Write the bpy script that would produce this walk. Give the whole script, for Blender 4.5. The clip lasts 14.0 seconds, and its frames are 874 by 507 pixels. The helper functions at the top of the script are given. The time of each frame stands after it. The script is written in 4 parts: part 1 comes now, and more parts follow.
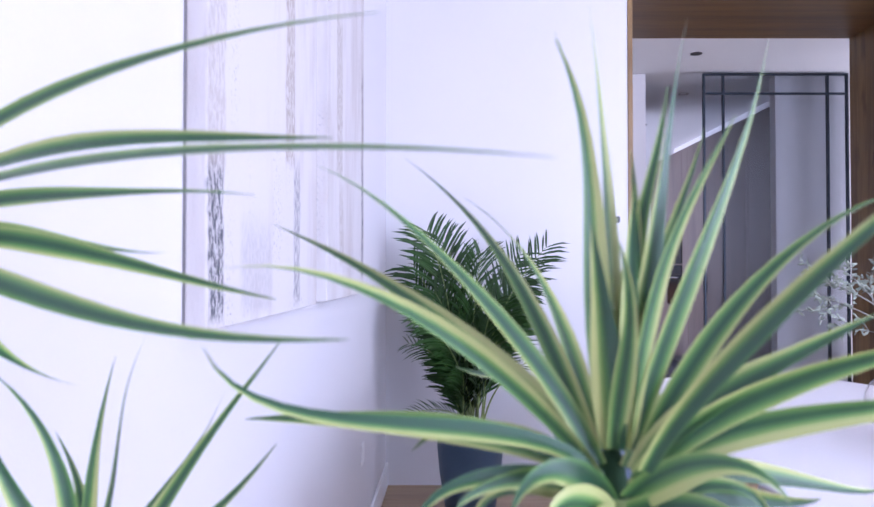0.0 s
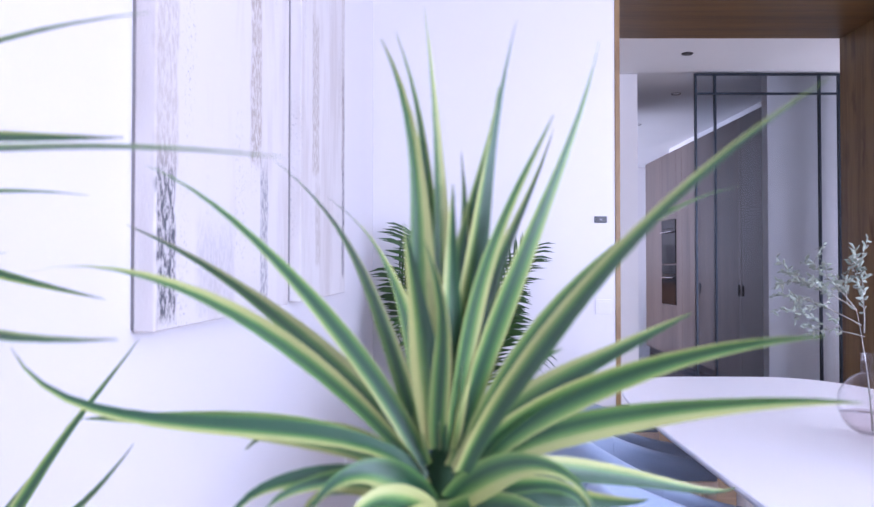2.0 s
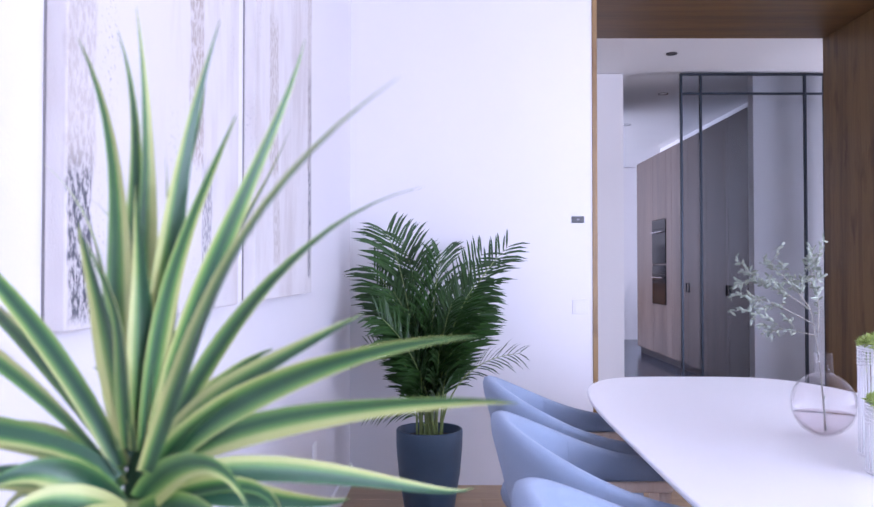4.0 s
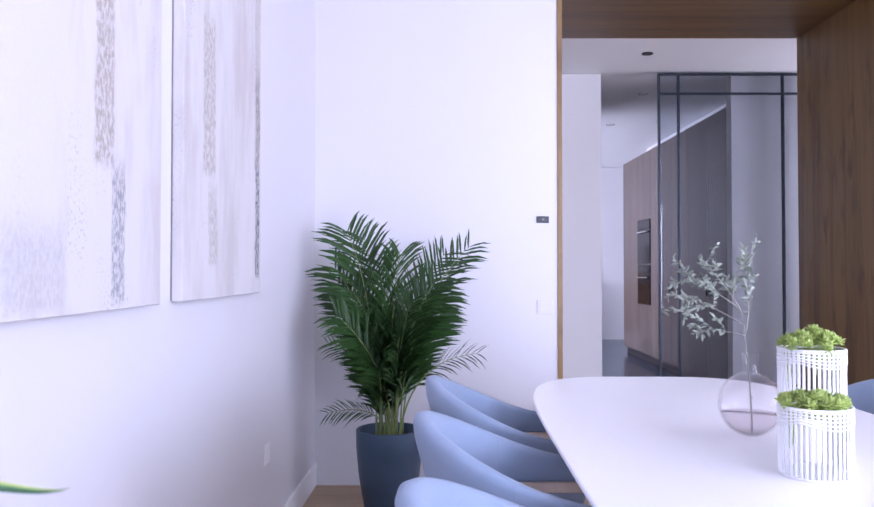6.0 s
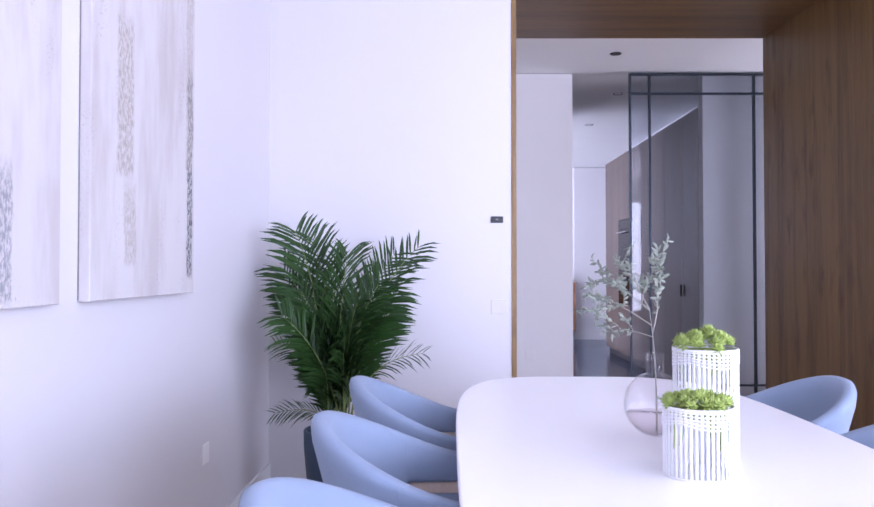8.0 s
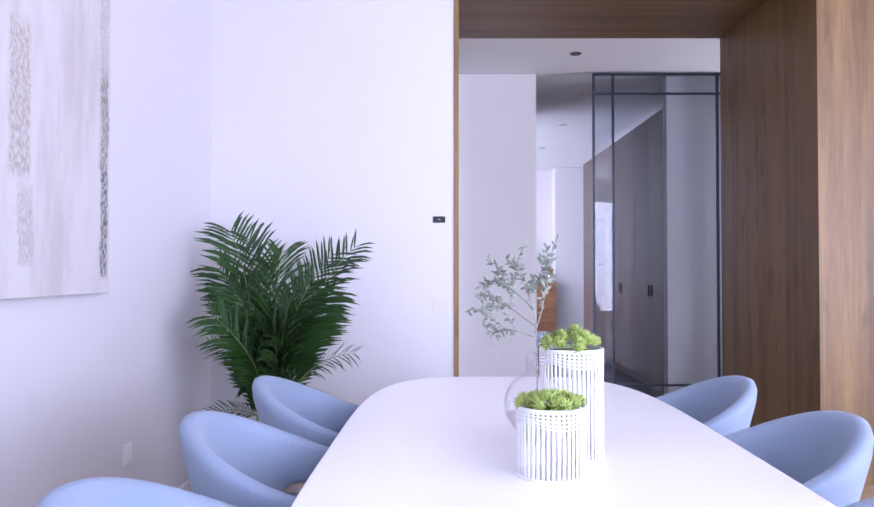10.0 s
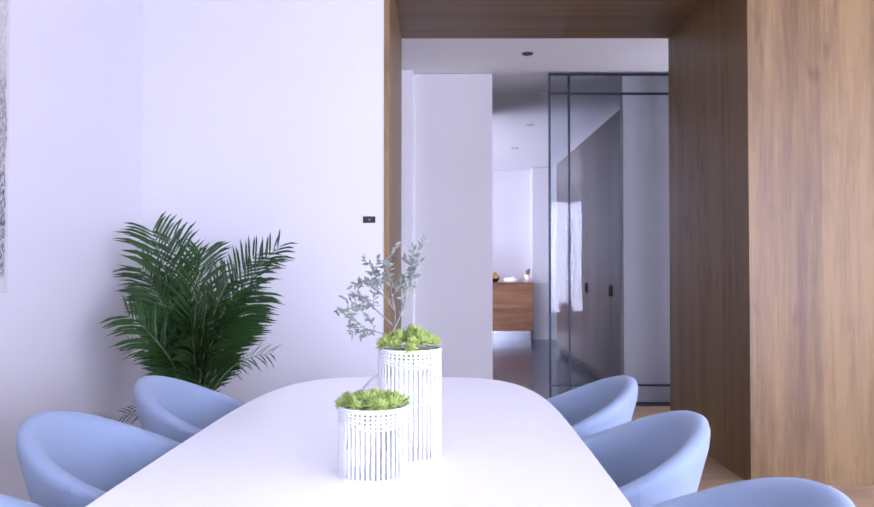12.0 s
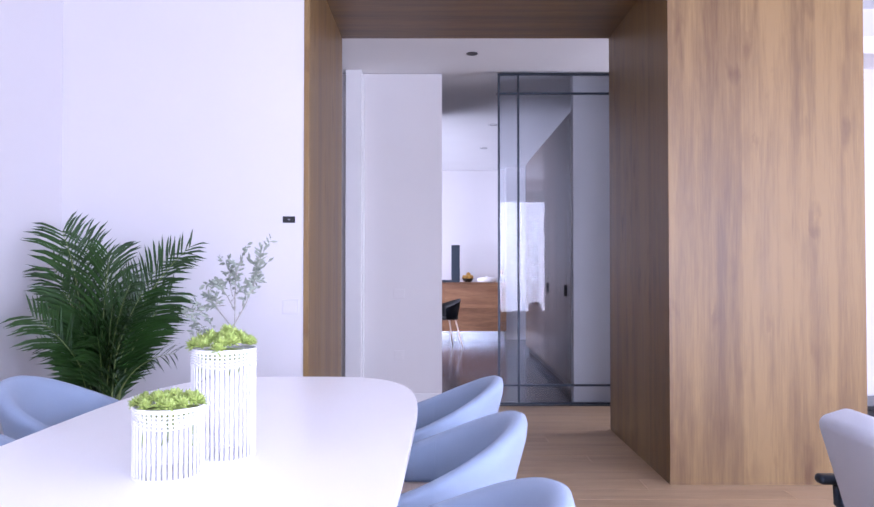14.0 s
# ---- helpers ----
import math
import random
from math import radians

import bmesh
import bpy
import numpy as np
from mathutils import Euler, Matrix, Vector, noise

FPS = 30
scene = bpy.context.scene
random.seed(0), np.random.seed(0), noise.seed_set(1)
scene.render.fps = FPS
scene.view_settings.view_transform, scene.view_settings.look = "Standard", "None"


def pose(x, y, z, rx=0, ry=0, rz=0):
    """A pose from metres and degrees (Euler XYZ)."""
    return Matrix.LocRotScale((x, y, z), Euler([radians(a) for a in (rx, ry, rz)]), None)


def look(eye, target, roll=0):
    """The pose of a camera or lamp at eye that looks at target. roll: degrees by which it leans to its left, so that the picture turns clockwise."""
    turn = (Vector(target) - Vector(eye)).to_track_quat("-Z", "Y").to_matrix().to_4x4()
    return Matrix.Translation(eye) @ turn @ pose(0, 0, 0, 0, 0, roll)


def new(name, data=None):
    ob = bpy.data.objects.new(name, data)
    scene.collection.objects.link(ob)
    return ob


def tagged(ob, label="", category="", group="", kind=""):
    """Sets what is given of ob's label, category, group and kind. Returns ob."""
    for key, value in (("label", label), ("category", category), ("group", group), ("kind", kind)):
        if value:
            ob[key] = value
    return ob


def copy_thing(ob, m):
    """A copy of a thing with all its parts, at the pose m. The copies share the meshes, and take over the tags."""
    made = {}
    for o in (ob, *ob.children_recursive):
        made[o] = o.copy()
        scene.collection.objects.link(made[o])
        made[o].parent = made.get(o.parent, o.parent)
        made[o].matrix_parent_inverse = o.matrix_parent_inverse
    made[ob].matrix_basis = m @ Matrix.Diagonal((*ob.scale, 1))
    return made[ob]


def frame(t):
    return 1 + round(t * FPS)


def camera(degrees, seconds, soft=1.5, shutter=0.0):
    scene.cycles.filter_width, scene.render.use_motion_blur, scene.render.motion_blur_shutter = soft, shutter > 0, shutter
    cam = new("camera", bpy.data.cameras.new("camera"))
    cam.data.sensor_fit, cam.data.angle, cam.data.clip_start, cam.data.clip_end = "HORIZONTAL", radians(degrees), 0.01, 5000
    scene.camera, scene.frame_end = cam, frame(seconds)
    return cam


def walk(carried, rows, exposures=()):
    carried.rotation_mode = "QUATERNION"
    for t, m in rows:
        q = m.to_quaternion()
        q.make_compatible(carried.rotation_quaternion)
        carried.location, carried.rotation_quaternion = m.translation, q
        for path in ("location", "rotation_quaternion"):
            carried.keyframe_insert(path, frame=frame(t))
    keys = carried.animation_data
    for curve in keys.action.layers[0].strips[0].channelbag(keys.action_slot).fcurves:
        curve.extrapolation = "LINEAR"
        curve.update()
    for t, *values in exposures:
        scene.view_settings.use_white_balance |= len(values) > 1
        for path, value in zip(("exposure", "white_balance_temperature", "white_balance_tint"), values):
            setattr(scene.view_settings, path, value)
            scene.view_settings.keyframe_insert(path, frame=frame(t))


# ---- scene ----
cam = camera(59.0, 14.0, soft=1.5)
# focus lies on the room; blades close to the lens go soft
cam.data.dof.use_dof = True
cam.data.dof.focus_distance = 3.6
cam.data.dof.aperture_fstop = cam.data.lens / 2.2
EYE, TILT = 1.2, 1.158
ROWS = [
    (0.0, 0.000), (0.5, 0.011), (1.0, 0.027), (1.5, 0.048), (2.0, 0.073), (2.5, 0.101), (3.0, 0.130),
    (5.5, 0.341), (6.0, 0.397), (6.5, 0.455), (7.0, 0.516), (7.5, 0.584), (8.0, 0.653),
    (10.5, 1.066), (11.0, 1.158), (11.5, 1.258), (12.0, 1.367), (12.5, 1.473), (13.0, 1.582), (13.5, 1.697), (14.0, 1.816),
]
walk(cam, [(t, pose(x, 0, EYE, 90 + TILT, 0, 0)) for t, x in ROWS], exposures=((0.0, 0.06, 5190, 28), (6.0, 0.09, 5280, 28), (14.0, 0.03, 5320, 29)))

# ---------------------------------------------------------------- sky and lights
world = bpy.data.worlds.new("sky")
scene.world = world
world.use_nodes = True
wn = world.node_tree.nodes
sky = wn.new("ShaderNodeTexSky")
sky.sky_type, sky.sun_disc = "NISHITA", False
sky.sun_elevation, sky.sun_rotation = radians(47), radians(161)
wn["Background"].inputs["Strength"].default_value = 0.12
world.node_tree.links.new(sky.outputs[0], wn["Background"].inputs["Color"])


def area(name, m, sx, sy, watts, color):
    lamp = bpy.data.lights.new(name, "AREA")
    lamp.shape, lamp.size, lamp.size_y, lamp.energy, lamp.color = "RECTANGLE", sx, sy, watts, color
    ob = new(name, lamp)
    ob.matrix_world = m
    return ob


sun = new("sun", bpy.data.lights.new("sun", "SUN"))
sun.data.energy, sun.data.angle, sun.data.color = 0.9, radians(0.5), (1.0, 0.95, 0.88)
sun.matrix_world = look((4.2, -10.0, 10.8), (1.0, -0.5, 0.0))
# daylight in the big window behind the walk, and in an assumed living-side window
area("window_light_front", look((4.7, -2.4, 1.5), (5.1, 1.4, 3.3)), 5.2, 2.5, 490, (0.97, 0.97, 1.0))
area("window_light_side", look((7.30, 1.0, 1.75), (0.4, 2.2, 2.2)), 4.5, 2.1, 105, (0.97, 0.97, 1.0))
# unseen fill panels, added to brighten the kitchen and the far cabinets
area("fill_light_kitchen", look((-1.4, 11.0, 1.5), (3, 10.4, 1.3)), 4.0, 2.4, 235, (1.0, 0.96, 0.93))
area("fill_light_kitchen_south", look((-0.4, 8.76, 1.62), (2.0, 13.6, 1.2)), 1.8, 2.1, 75, (1.0, 0.96, 0.93))
# fill panel added out of view at the hall's east end to brighten it
area("fill_light_hall_east", look((4.65, 6.33, 1.5), (1, 6.33, 1.4)), 0.9, 2.3, 26, (1.0, 0.94, 0.88))


# ---------------------------------------------------------------- materials
def nodes_of(name):
    m = bpy.data.materials.new(name)
    m.use_nodes = True
    return m, m.node_tree.nodes, m.node_tree.links, m.node_tree.nodes["Principled BSDF"]


def mat(name, color, rough=0.5, metal=0.0, vary=0.06, scale=6.0, bump=0.0, bump_scale=200.0, stretch=(1, 1, 1), sheen=0.0, coat=0.0, spec=0.5):
    """A painted, woven or metal surface with two scales of variation."""
    m, n, l, b = nodes_of(name)
    co = n.new("ShaderNodeTexCoord")
    mp = n.new("ShaderNodeMapping")
    mp.inputs["Scale"].default_value = stretch
    l.new(co.outputs["Object"], mp.inputs["Vector"])
    big, fine = n.new("ShaderNodeTexNoise"), n.new("ShaderNodeTexNoise")
    big.inputs["Scale"].default_value, fine.inputs["Scale"].default_value = scale, bump_scale
    big.inputs["Detail"].default_value = 6
    for tex in (big, fine):
        l.new(mp.outputs[0], tex.inputs["Vector"])
    add = n.new("ShaderNodeMath")
    add.operation = "MULTIPLY_ADD"
    l.new(fine.outputs["Fac"], add.inputs[0])
    add.inputs[1].default_value = 0.35
    l.new(big.outputs["Fac"], add.inputs[2])
    ramp = n.new("ShaderNodeMapRange")
    ramp.inputs["From Min"].default_value, ramp.inputs["From Max"].default_value = 0.35, 1.0
    ramp.inputs["To Min"].default_value, ramp.inputs["To Max"].default_value = 1 - vary, 1 + vary
    l.new(add.outputs[0], ramp.inputs["Value"])
    mix = n.new("ShaderNodeVectorMath")
    mix.operation = "SCALE"
    mix.inputs[0].default_value = color
    l.new(ramp.outputs[0], mix.inputs["Scale"])
    l.new(mix.outputs[0], b.inputs["Base Color"])
    rr = n.new("ShaderNodeMapRange")
    rr.inputs["To Min"].default_value, rr.inputs["To Max"].default_value = max(0.02, rough - 0.06), min(1, rough + 0.06)
    l.new(big.outputs["Fac"], rr.inputs["Value"])
    l.new(rr.outputs[0], b.inputs["Roughness"])
    b.inputs["Metallic"].default_value = metal
    b.inputs["Specular IOR Level"].default_value = spec
    b.inputs["Sheen Weight"].default_value = sheen
    b.inputs["Coat Weight"].default_value = coat
    b.inputs["Coat Roughness"].default_value = 0.08
    if bump:
        bp = n.new("ShaderNodeBump")
        bp.inputs["Strength"].default_value = bump
        bp.inputs["Distance"].default_value = 0.002
        l.new(fine.outputs["Fac"], bp.inputs["Height"])
        l.new(bp.outputs[0], b.inputs["Normal"])
    return m


def wood(name, dark, light, rough=0.45, along=(6, 6, 0.55), fine=1.0, spec=0.4, by_piece=0.0, boards=0.0, knots=0.0, pore=0.45):
    """Grained timber veneer. along: noise scale per axis, small along the grain."""
    m, n, l, b = nodes_of(name)
    co = n.new("ShaderNodeTexCoord")
    mp = n.new("ShaderNodeMapping")
    mp.inputs["Scale"].default_value = along
    l.new(co.outputs["Object"], mp.inputs["Vector"])
    info = n.new("ShaderNodeObjectInfo")
    shift = n.new("ShaderNodeVectorMath")
    shift.operation = "MULTIPLY_ADD"
    l.new(info.outputs["Random"], shift.inputs[0])
    shift.inputs[1].default_value = (37, 23, 11)
    l.new(mp.outputs[0], shift.inputs[2])
    warp, grain, pores = (n.new("ShaderNodeTexNoise") for _ in range(3))
    warp.inputs["Scale"].default_value, warp.inputs["Detail"].default_value = 0.7, 3
    grain.inputs["Scale"].default_value, grain.inputs["Detail"].default_value, grain.inputs["Distortion"].default_value = 1.6, 8, 0.35
    pores.inputs["Scale"].default_value, pores.inputs["Detail"].default_value = 14 * fine, 4
    for tex in (warp, grain, pores):
        l.new(shift.outputs[0], tex.inputs["Vector"])
    s1 = n.new("ShaderNodeMath")
    s1.operation = "MULTIPLY_ADD"
    l.new(pores.outputs["Fac"], s1.inputs[0])
    s1.inputs[1].default_value = pore
    l.new(grain.outputs["Fac"], s1.inputs[2])
    s2 = n.new("ShaderNodeMath")
    s2.operation = "MULTIPLY_ADD"
    l.new(warp.outputs["Fac"], s2.inputs[0])
    s2.inputs[1].default_value = 0.5
    l.new(s1.outputs[0], s2.inputs[2])
    s3 = n.new("ShaderNodeMath")
    s3.operation = "MULTIPLY_ADD"
    l.new(info.outputs["Random"], s3.inputs[0])
    s3.inputs[1].default_value = by_piece
    l.new(s2.outputs[0], s3.inputs[2])
    if boards:
        sx = n.new("ShaderNodeSeparateXYZ")
        l.new(co.outputs["Object"], sx.inputs[0])
        xy, sn, wh = n.new("ShaderNodeMath"), n.new("ShaderNodeMath"), n.new("ShaderNodeTexWhiteNoise")
        l.new(sx.outputs["X"], xy.inputs[0])
        l.new(sx.outputs["Y"], xy.inputs[1])
        sn.operation, sn.inputs[1].default_value = "SNAP", boards
        l.new(xy.outputs[0], sn.inputs[0])
        wh.noise_dimensions = "1D"
        l.new(sn.outputs[0], wh.inputs["W"])
        tone = n.new("ShaderNodeMath")
        tone.operation = "MULTIPLY_ADD"
        l.new(wh.outputs["Value"], tone.inputs[0])
        tone.inputs[1].default_value = 0.19
        l.new(s3.outputs[0], tone.inputs[2])
        s3 = tone
    ramp = n.new("ShaderNodeValToRGB")
    ramp.color_ramp.elements[0].color, ramp.color_ramp.elements[1].color = (*dark, 1), (*light, 1)
    mr = n.new("ShaderNodeMapRange")
    mr.inputs["From Min"].default_value, mr.inputs["From Max"].default_value = 0.72, 1.22
    l.new(s3.outputs[0], mr.inputs["Value"])
    l.new(mr.outputs[0], ramp.inputs["Fac"])
    fleck, fm, dark_mix = n.new("ShaderNodeTexNoise"), n.new("ShaderNodeMapRange"), n.new("ShaderNodeMix")
    fleck.inputs["Scale"].default_value, fleck.inputs["Detail"].default_value = 3.1, 5
    l.new(shift.outputs[0], fleck.inputs["Vector"])
    fm.inputs["From Min"].default_value, fm.inputs["From Max"].default_value, fm.inputs["To Max"].default_value = 0.62, 0.80, 0.32
    l.new(fleck.outputs["Fac"], fm.inputs["Value"])
    dark_mix.data_type = "RGBA"
    l.new(fm.outputs[0], dark_mix.inputs[0])
    l.new(ramp.outputs["Color"], dark_mix.inputs[6])
    dark_mix.inputs[7].default_value = (*(c * 0.62 for c in dark), 1)
    colour = dark_mix.outputs[2]
    if knots:
        # small knots and the swirled short marks round them, scattered unevenly
        km, wob, add, vo = n.new("ShaderNodeMapping"), n.new("ShaderNodeTexNoise"), n.new("ShaderNodeVectorMath"), n.new("ShaderNodeTexVoronoi")
        km.inputs["Scale"].default_value = (9.0, 9.0, 3.2)
        l.new(co.outputs["Object"], km.inputs["Vector"])
        wob.inputs["Scale"].default_value, wob.inputs["Detail"].default_value = 2.2, 5
        l.new(km.outputs[0], wob.inputs["Vector"])
        add.operation = "MULTIPLY_ADD"
        l.new(wob.outputs["Color"], add.inputs[0])
        add.inputs[1].default_value = (0.9, 0.9, 0.9)
        l.new(km.outputs[0], add.inputs[2])
        l.new(add.outputs[0], vo.inputs["Vector"])
        vo.inputs["Scale"].default_value = 1.0
        kr, few, amount, km2 = n.new("ShaderNodeMapRange"), n.new("ShaderNodeMapRange"), n.new("ShaderNodeMath"), n.new("ShaderNodeMix")
        kr.inputs["From Min"].default_value, kr.inputs["From Max"].default_value = 0.48, 0.12
        l.new(vo.outputs["Distance"], kr.inputs["Value"])
        few.inputs["From Min"].default_value, few.inputs["From Max"].default_value, few.inputs["To Max"].default_value = 0.35, 1.0, knots
        l.new(vo.outputs["Color"], few.inputs["Value"])
        amount.operation = "MULTIPLY"
        l.new(kr.outputs[0], amount.inputs[0])
        l.new(few.outputs[0], amount.inputs[1])
        km2.data_type = "RGBA"
        l.new(amount.outputs[0], km2.inputs[0])
        l.new(colour, km2.inputs[6])
        km2.inputs[7].default_value = (dark[0] * 0.72, dark[1] * 0.58, dark[2] * 0.62, 1)
        colour = km2.outputs[2]
    l.new(colour, b.inputs["Base Color"])
    rr = n.new("ShaderNodeMapRange")
    rr.inputs["To Min"].default_value, rr.inputs["To Max"].default_value = rough - 0.08, rough + 0.1
    l.new(grain.outputs["Fac"], rr.inputs["Value"])
    l.new(rr.outputs[0], b.inputs["Roughness"])
    b.inputs["Specular IOR Level"].default_value = spec
    bp = n.new("ShaderNodeBump")
    bp.inputs["Strength"].default_value, bp.inputs["Distance"].default_value = 0.15, 0.001
    l.new(pores.outputs["Fac"], bp.inputs["Height"])
    l.new(bp.outputs[0], b.inputs["Normal"])
    return m


def glass(name, tint, gloss=0.08, rough=0.0):
    """A thin pane: tinted see-through with a mirror gloss."""
    m, n, l, b = nodes_of(name)
    n.remove(b)
    tr, gl, mx = n.new("ShaderNodeBsdfTransparent"), n.new("ShaderNodeBsdfGlossy"), n.new("ShaderNodeMixShader")
    tr.inputs["Color"].default_value = (*tint, 1)
    gl.inputs["Roughness"].default_value = rough
    face = n.new("ShaderNodeLayerWeight")
    fr = n.new("ShaderNodeMath")
    fr.operation = "POWER"
    fr.inputs[1].default_value = 5.0
    l.new(face.outputs["Facing"], fr.inputs[0])
    ad = n.new("ShaderNodeMath")
    ad.operation = "ADD"
    ad.use_clamp = True
    l.new(fr.outputs[0], ad.inputs[0])
    ad.inputs[1].default_value = gloss
    l.new(ad.outputs[0], mx.inputs["Fac"])
    l.new(tr.outputs[0], mx.inputs[1])
    l.new(gl.outputs[0], mx.inputs[2])
    l.new(mx.outputs[0], n["Material Output"].inputs["Surface"])
    return m


WALL = mat("white_wall_paint", (0.665, 0.652, 0.668), 0.55, vary=0.02, scale=1.5, bump=0.12, bump_scale=160)
HALLWALL = mat("hall_wall_paint", (0.70, 0.685, 0.68), 0.6, vary=0.03, scale=1.5, bump=0.12, bump_scale=160)
CEIL = mat("ceiling_paint", (0.85, 0.85, 0.85), 0.8, vary=0.02, scale=2)
TRIM = mat("white_trim", (0.80, 0.80, 0.80), 0.35, vary=0.02, scale=4)
OAK = wood("oak_panel", (0.124, 0.067, 0.027), (0.264, 0.166, 0.064), 0.40, (9.0, 9.0, 0.5), spec=0.4, boards=0.14, knots=0.8, pore=0.42)
# soffit oak: grain turned, its shade put into darker tones and lower gloss
OAK_SHADED = wood("oak_soffit_shaded", (0.108, 0.056, 0.022), (0.220, 0.134, 0.052), 0.42, (0.4, 8.0, 8.0), spec=0.3)
PLANK = wood("oak_plank", (0.27, 0.180, 0.098), (0.44, 0.312, 0.185), 0.42, (0.6, 7, 7), by_piece=0.18)
WALNUT = wood("walnut_drawer", (0.16, 0.07, 0.03), (0.38, 0.19, 0.09), 0.4, (0.7, 6, 6))
CABWOOD = wood("grey_oak_cabinet", (0.058, 0.045, 0.040), (0.132, 0.102, 0.088), 0.42, (5, 5, 0.4), spec=0.28)
BEECH = wood("pale_beech", (0.70, 0.54, 0.42), (0.84, 0.70, 0.58), 0.45, (12, 12, 2))
FABRIC = mat("blue_grey_fabric", (0.27, 0.335, 0.45), 0.88, vary=0.08, scale=5, bump=0.5, bump_scale=900, sheen=0.15, spec=0.2)
FABRIC2 = mat("light_grey_fabric", (0.52, 0.54, 0.60), 0.85, vary=0.06, scale=5, bump=0.5, bump_scale=900, sheen=0.2, spec=0.2)
TABLE = mat("white_lacquer", (0.92, 0.91, 0.92), 0.32, vary=0.015, scale=3, coat=0.0)
WIRE = mat("white_enamel_wire", (0.88, 0.87, 0.88), 0.35, vary=0.02)
POT = mat("slate_blue_pot", (0.042, 0.074, 0.122), 0.5, vary=0.12, scale=9, bump=0.25, bump_scale=120)
SOIL = mat("dark_soil", (0.035, 0.025, 0.018), 0.95, vary=0.4, scale=40, bump=1.0, bump_scale=90)
STEEL = mat("dark_steel_frame", (0.03, 0.04, 0.055), 0.35, metal=0.6, vary=0.1, scale=10)
BLACK = mat("black_plastic", (0.012, 0.012, 0.014), 0.3, vary=0.1, scale=10)
OVENGLASS = mat("black_oven_glass", (0.005, 0.005, 0.006), 0.12, vary=0.05, scale=3, spec=0.08)
CHROME = mat("brushed_steel", (0.6, 0.6, 0.62), 0.25, metal=1.0, vary=0.05, scale=30)
KFLOOR = mat("dark_polished_floor", (0.024, 0.042, 0.076), 0.18, vary=0.03, scale=1.5, spec=0.45)
PALMLEAF = mat("palm_leaf", (0.024, 0.064, 0.012), 0.42, vary=0.55, scale=5, bump_scale=60, spec=0.38)
PALMSTEM = mat("palm_stem", (0.20, 0.26, 0.08), 0.5, vary=0.25, scale=12)
SUCC = mat("succulent_green", (0.36, 0.45, 0.11), 0.5, vary=0.3, scale=14)
OLIVE = mat("olive_leaf", (0.24, 0.27, 0.21), 0.55, vary=0.3, scale=25)
TWIG = mat("olive_twig", (0.30, 0.29, 0.25), 0.7, vary=0.2, scale=40)
PANE = glass("tinted_pane", (0.84, 0.86, 0.89), 0.03)
VASEGLASS = glass("vase_glass", (0.985, 0.98, 0.985), 0.03)


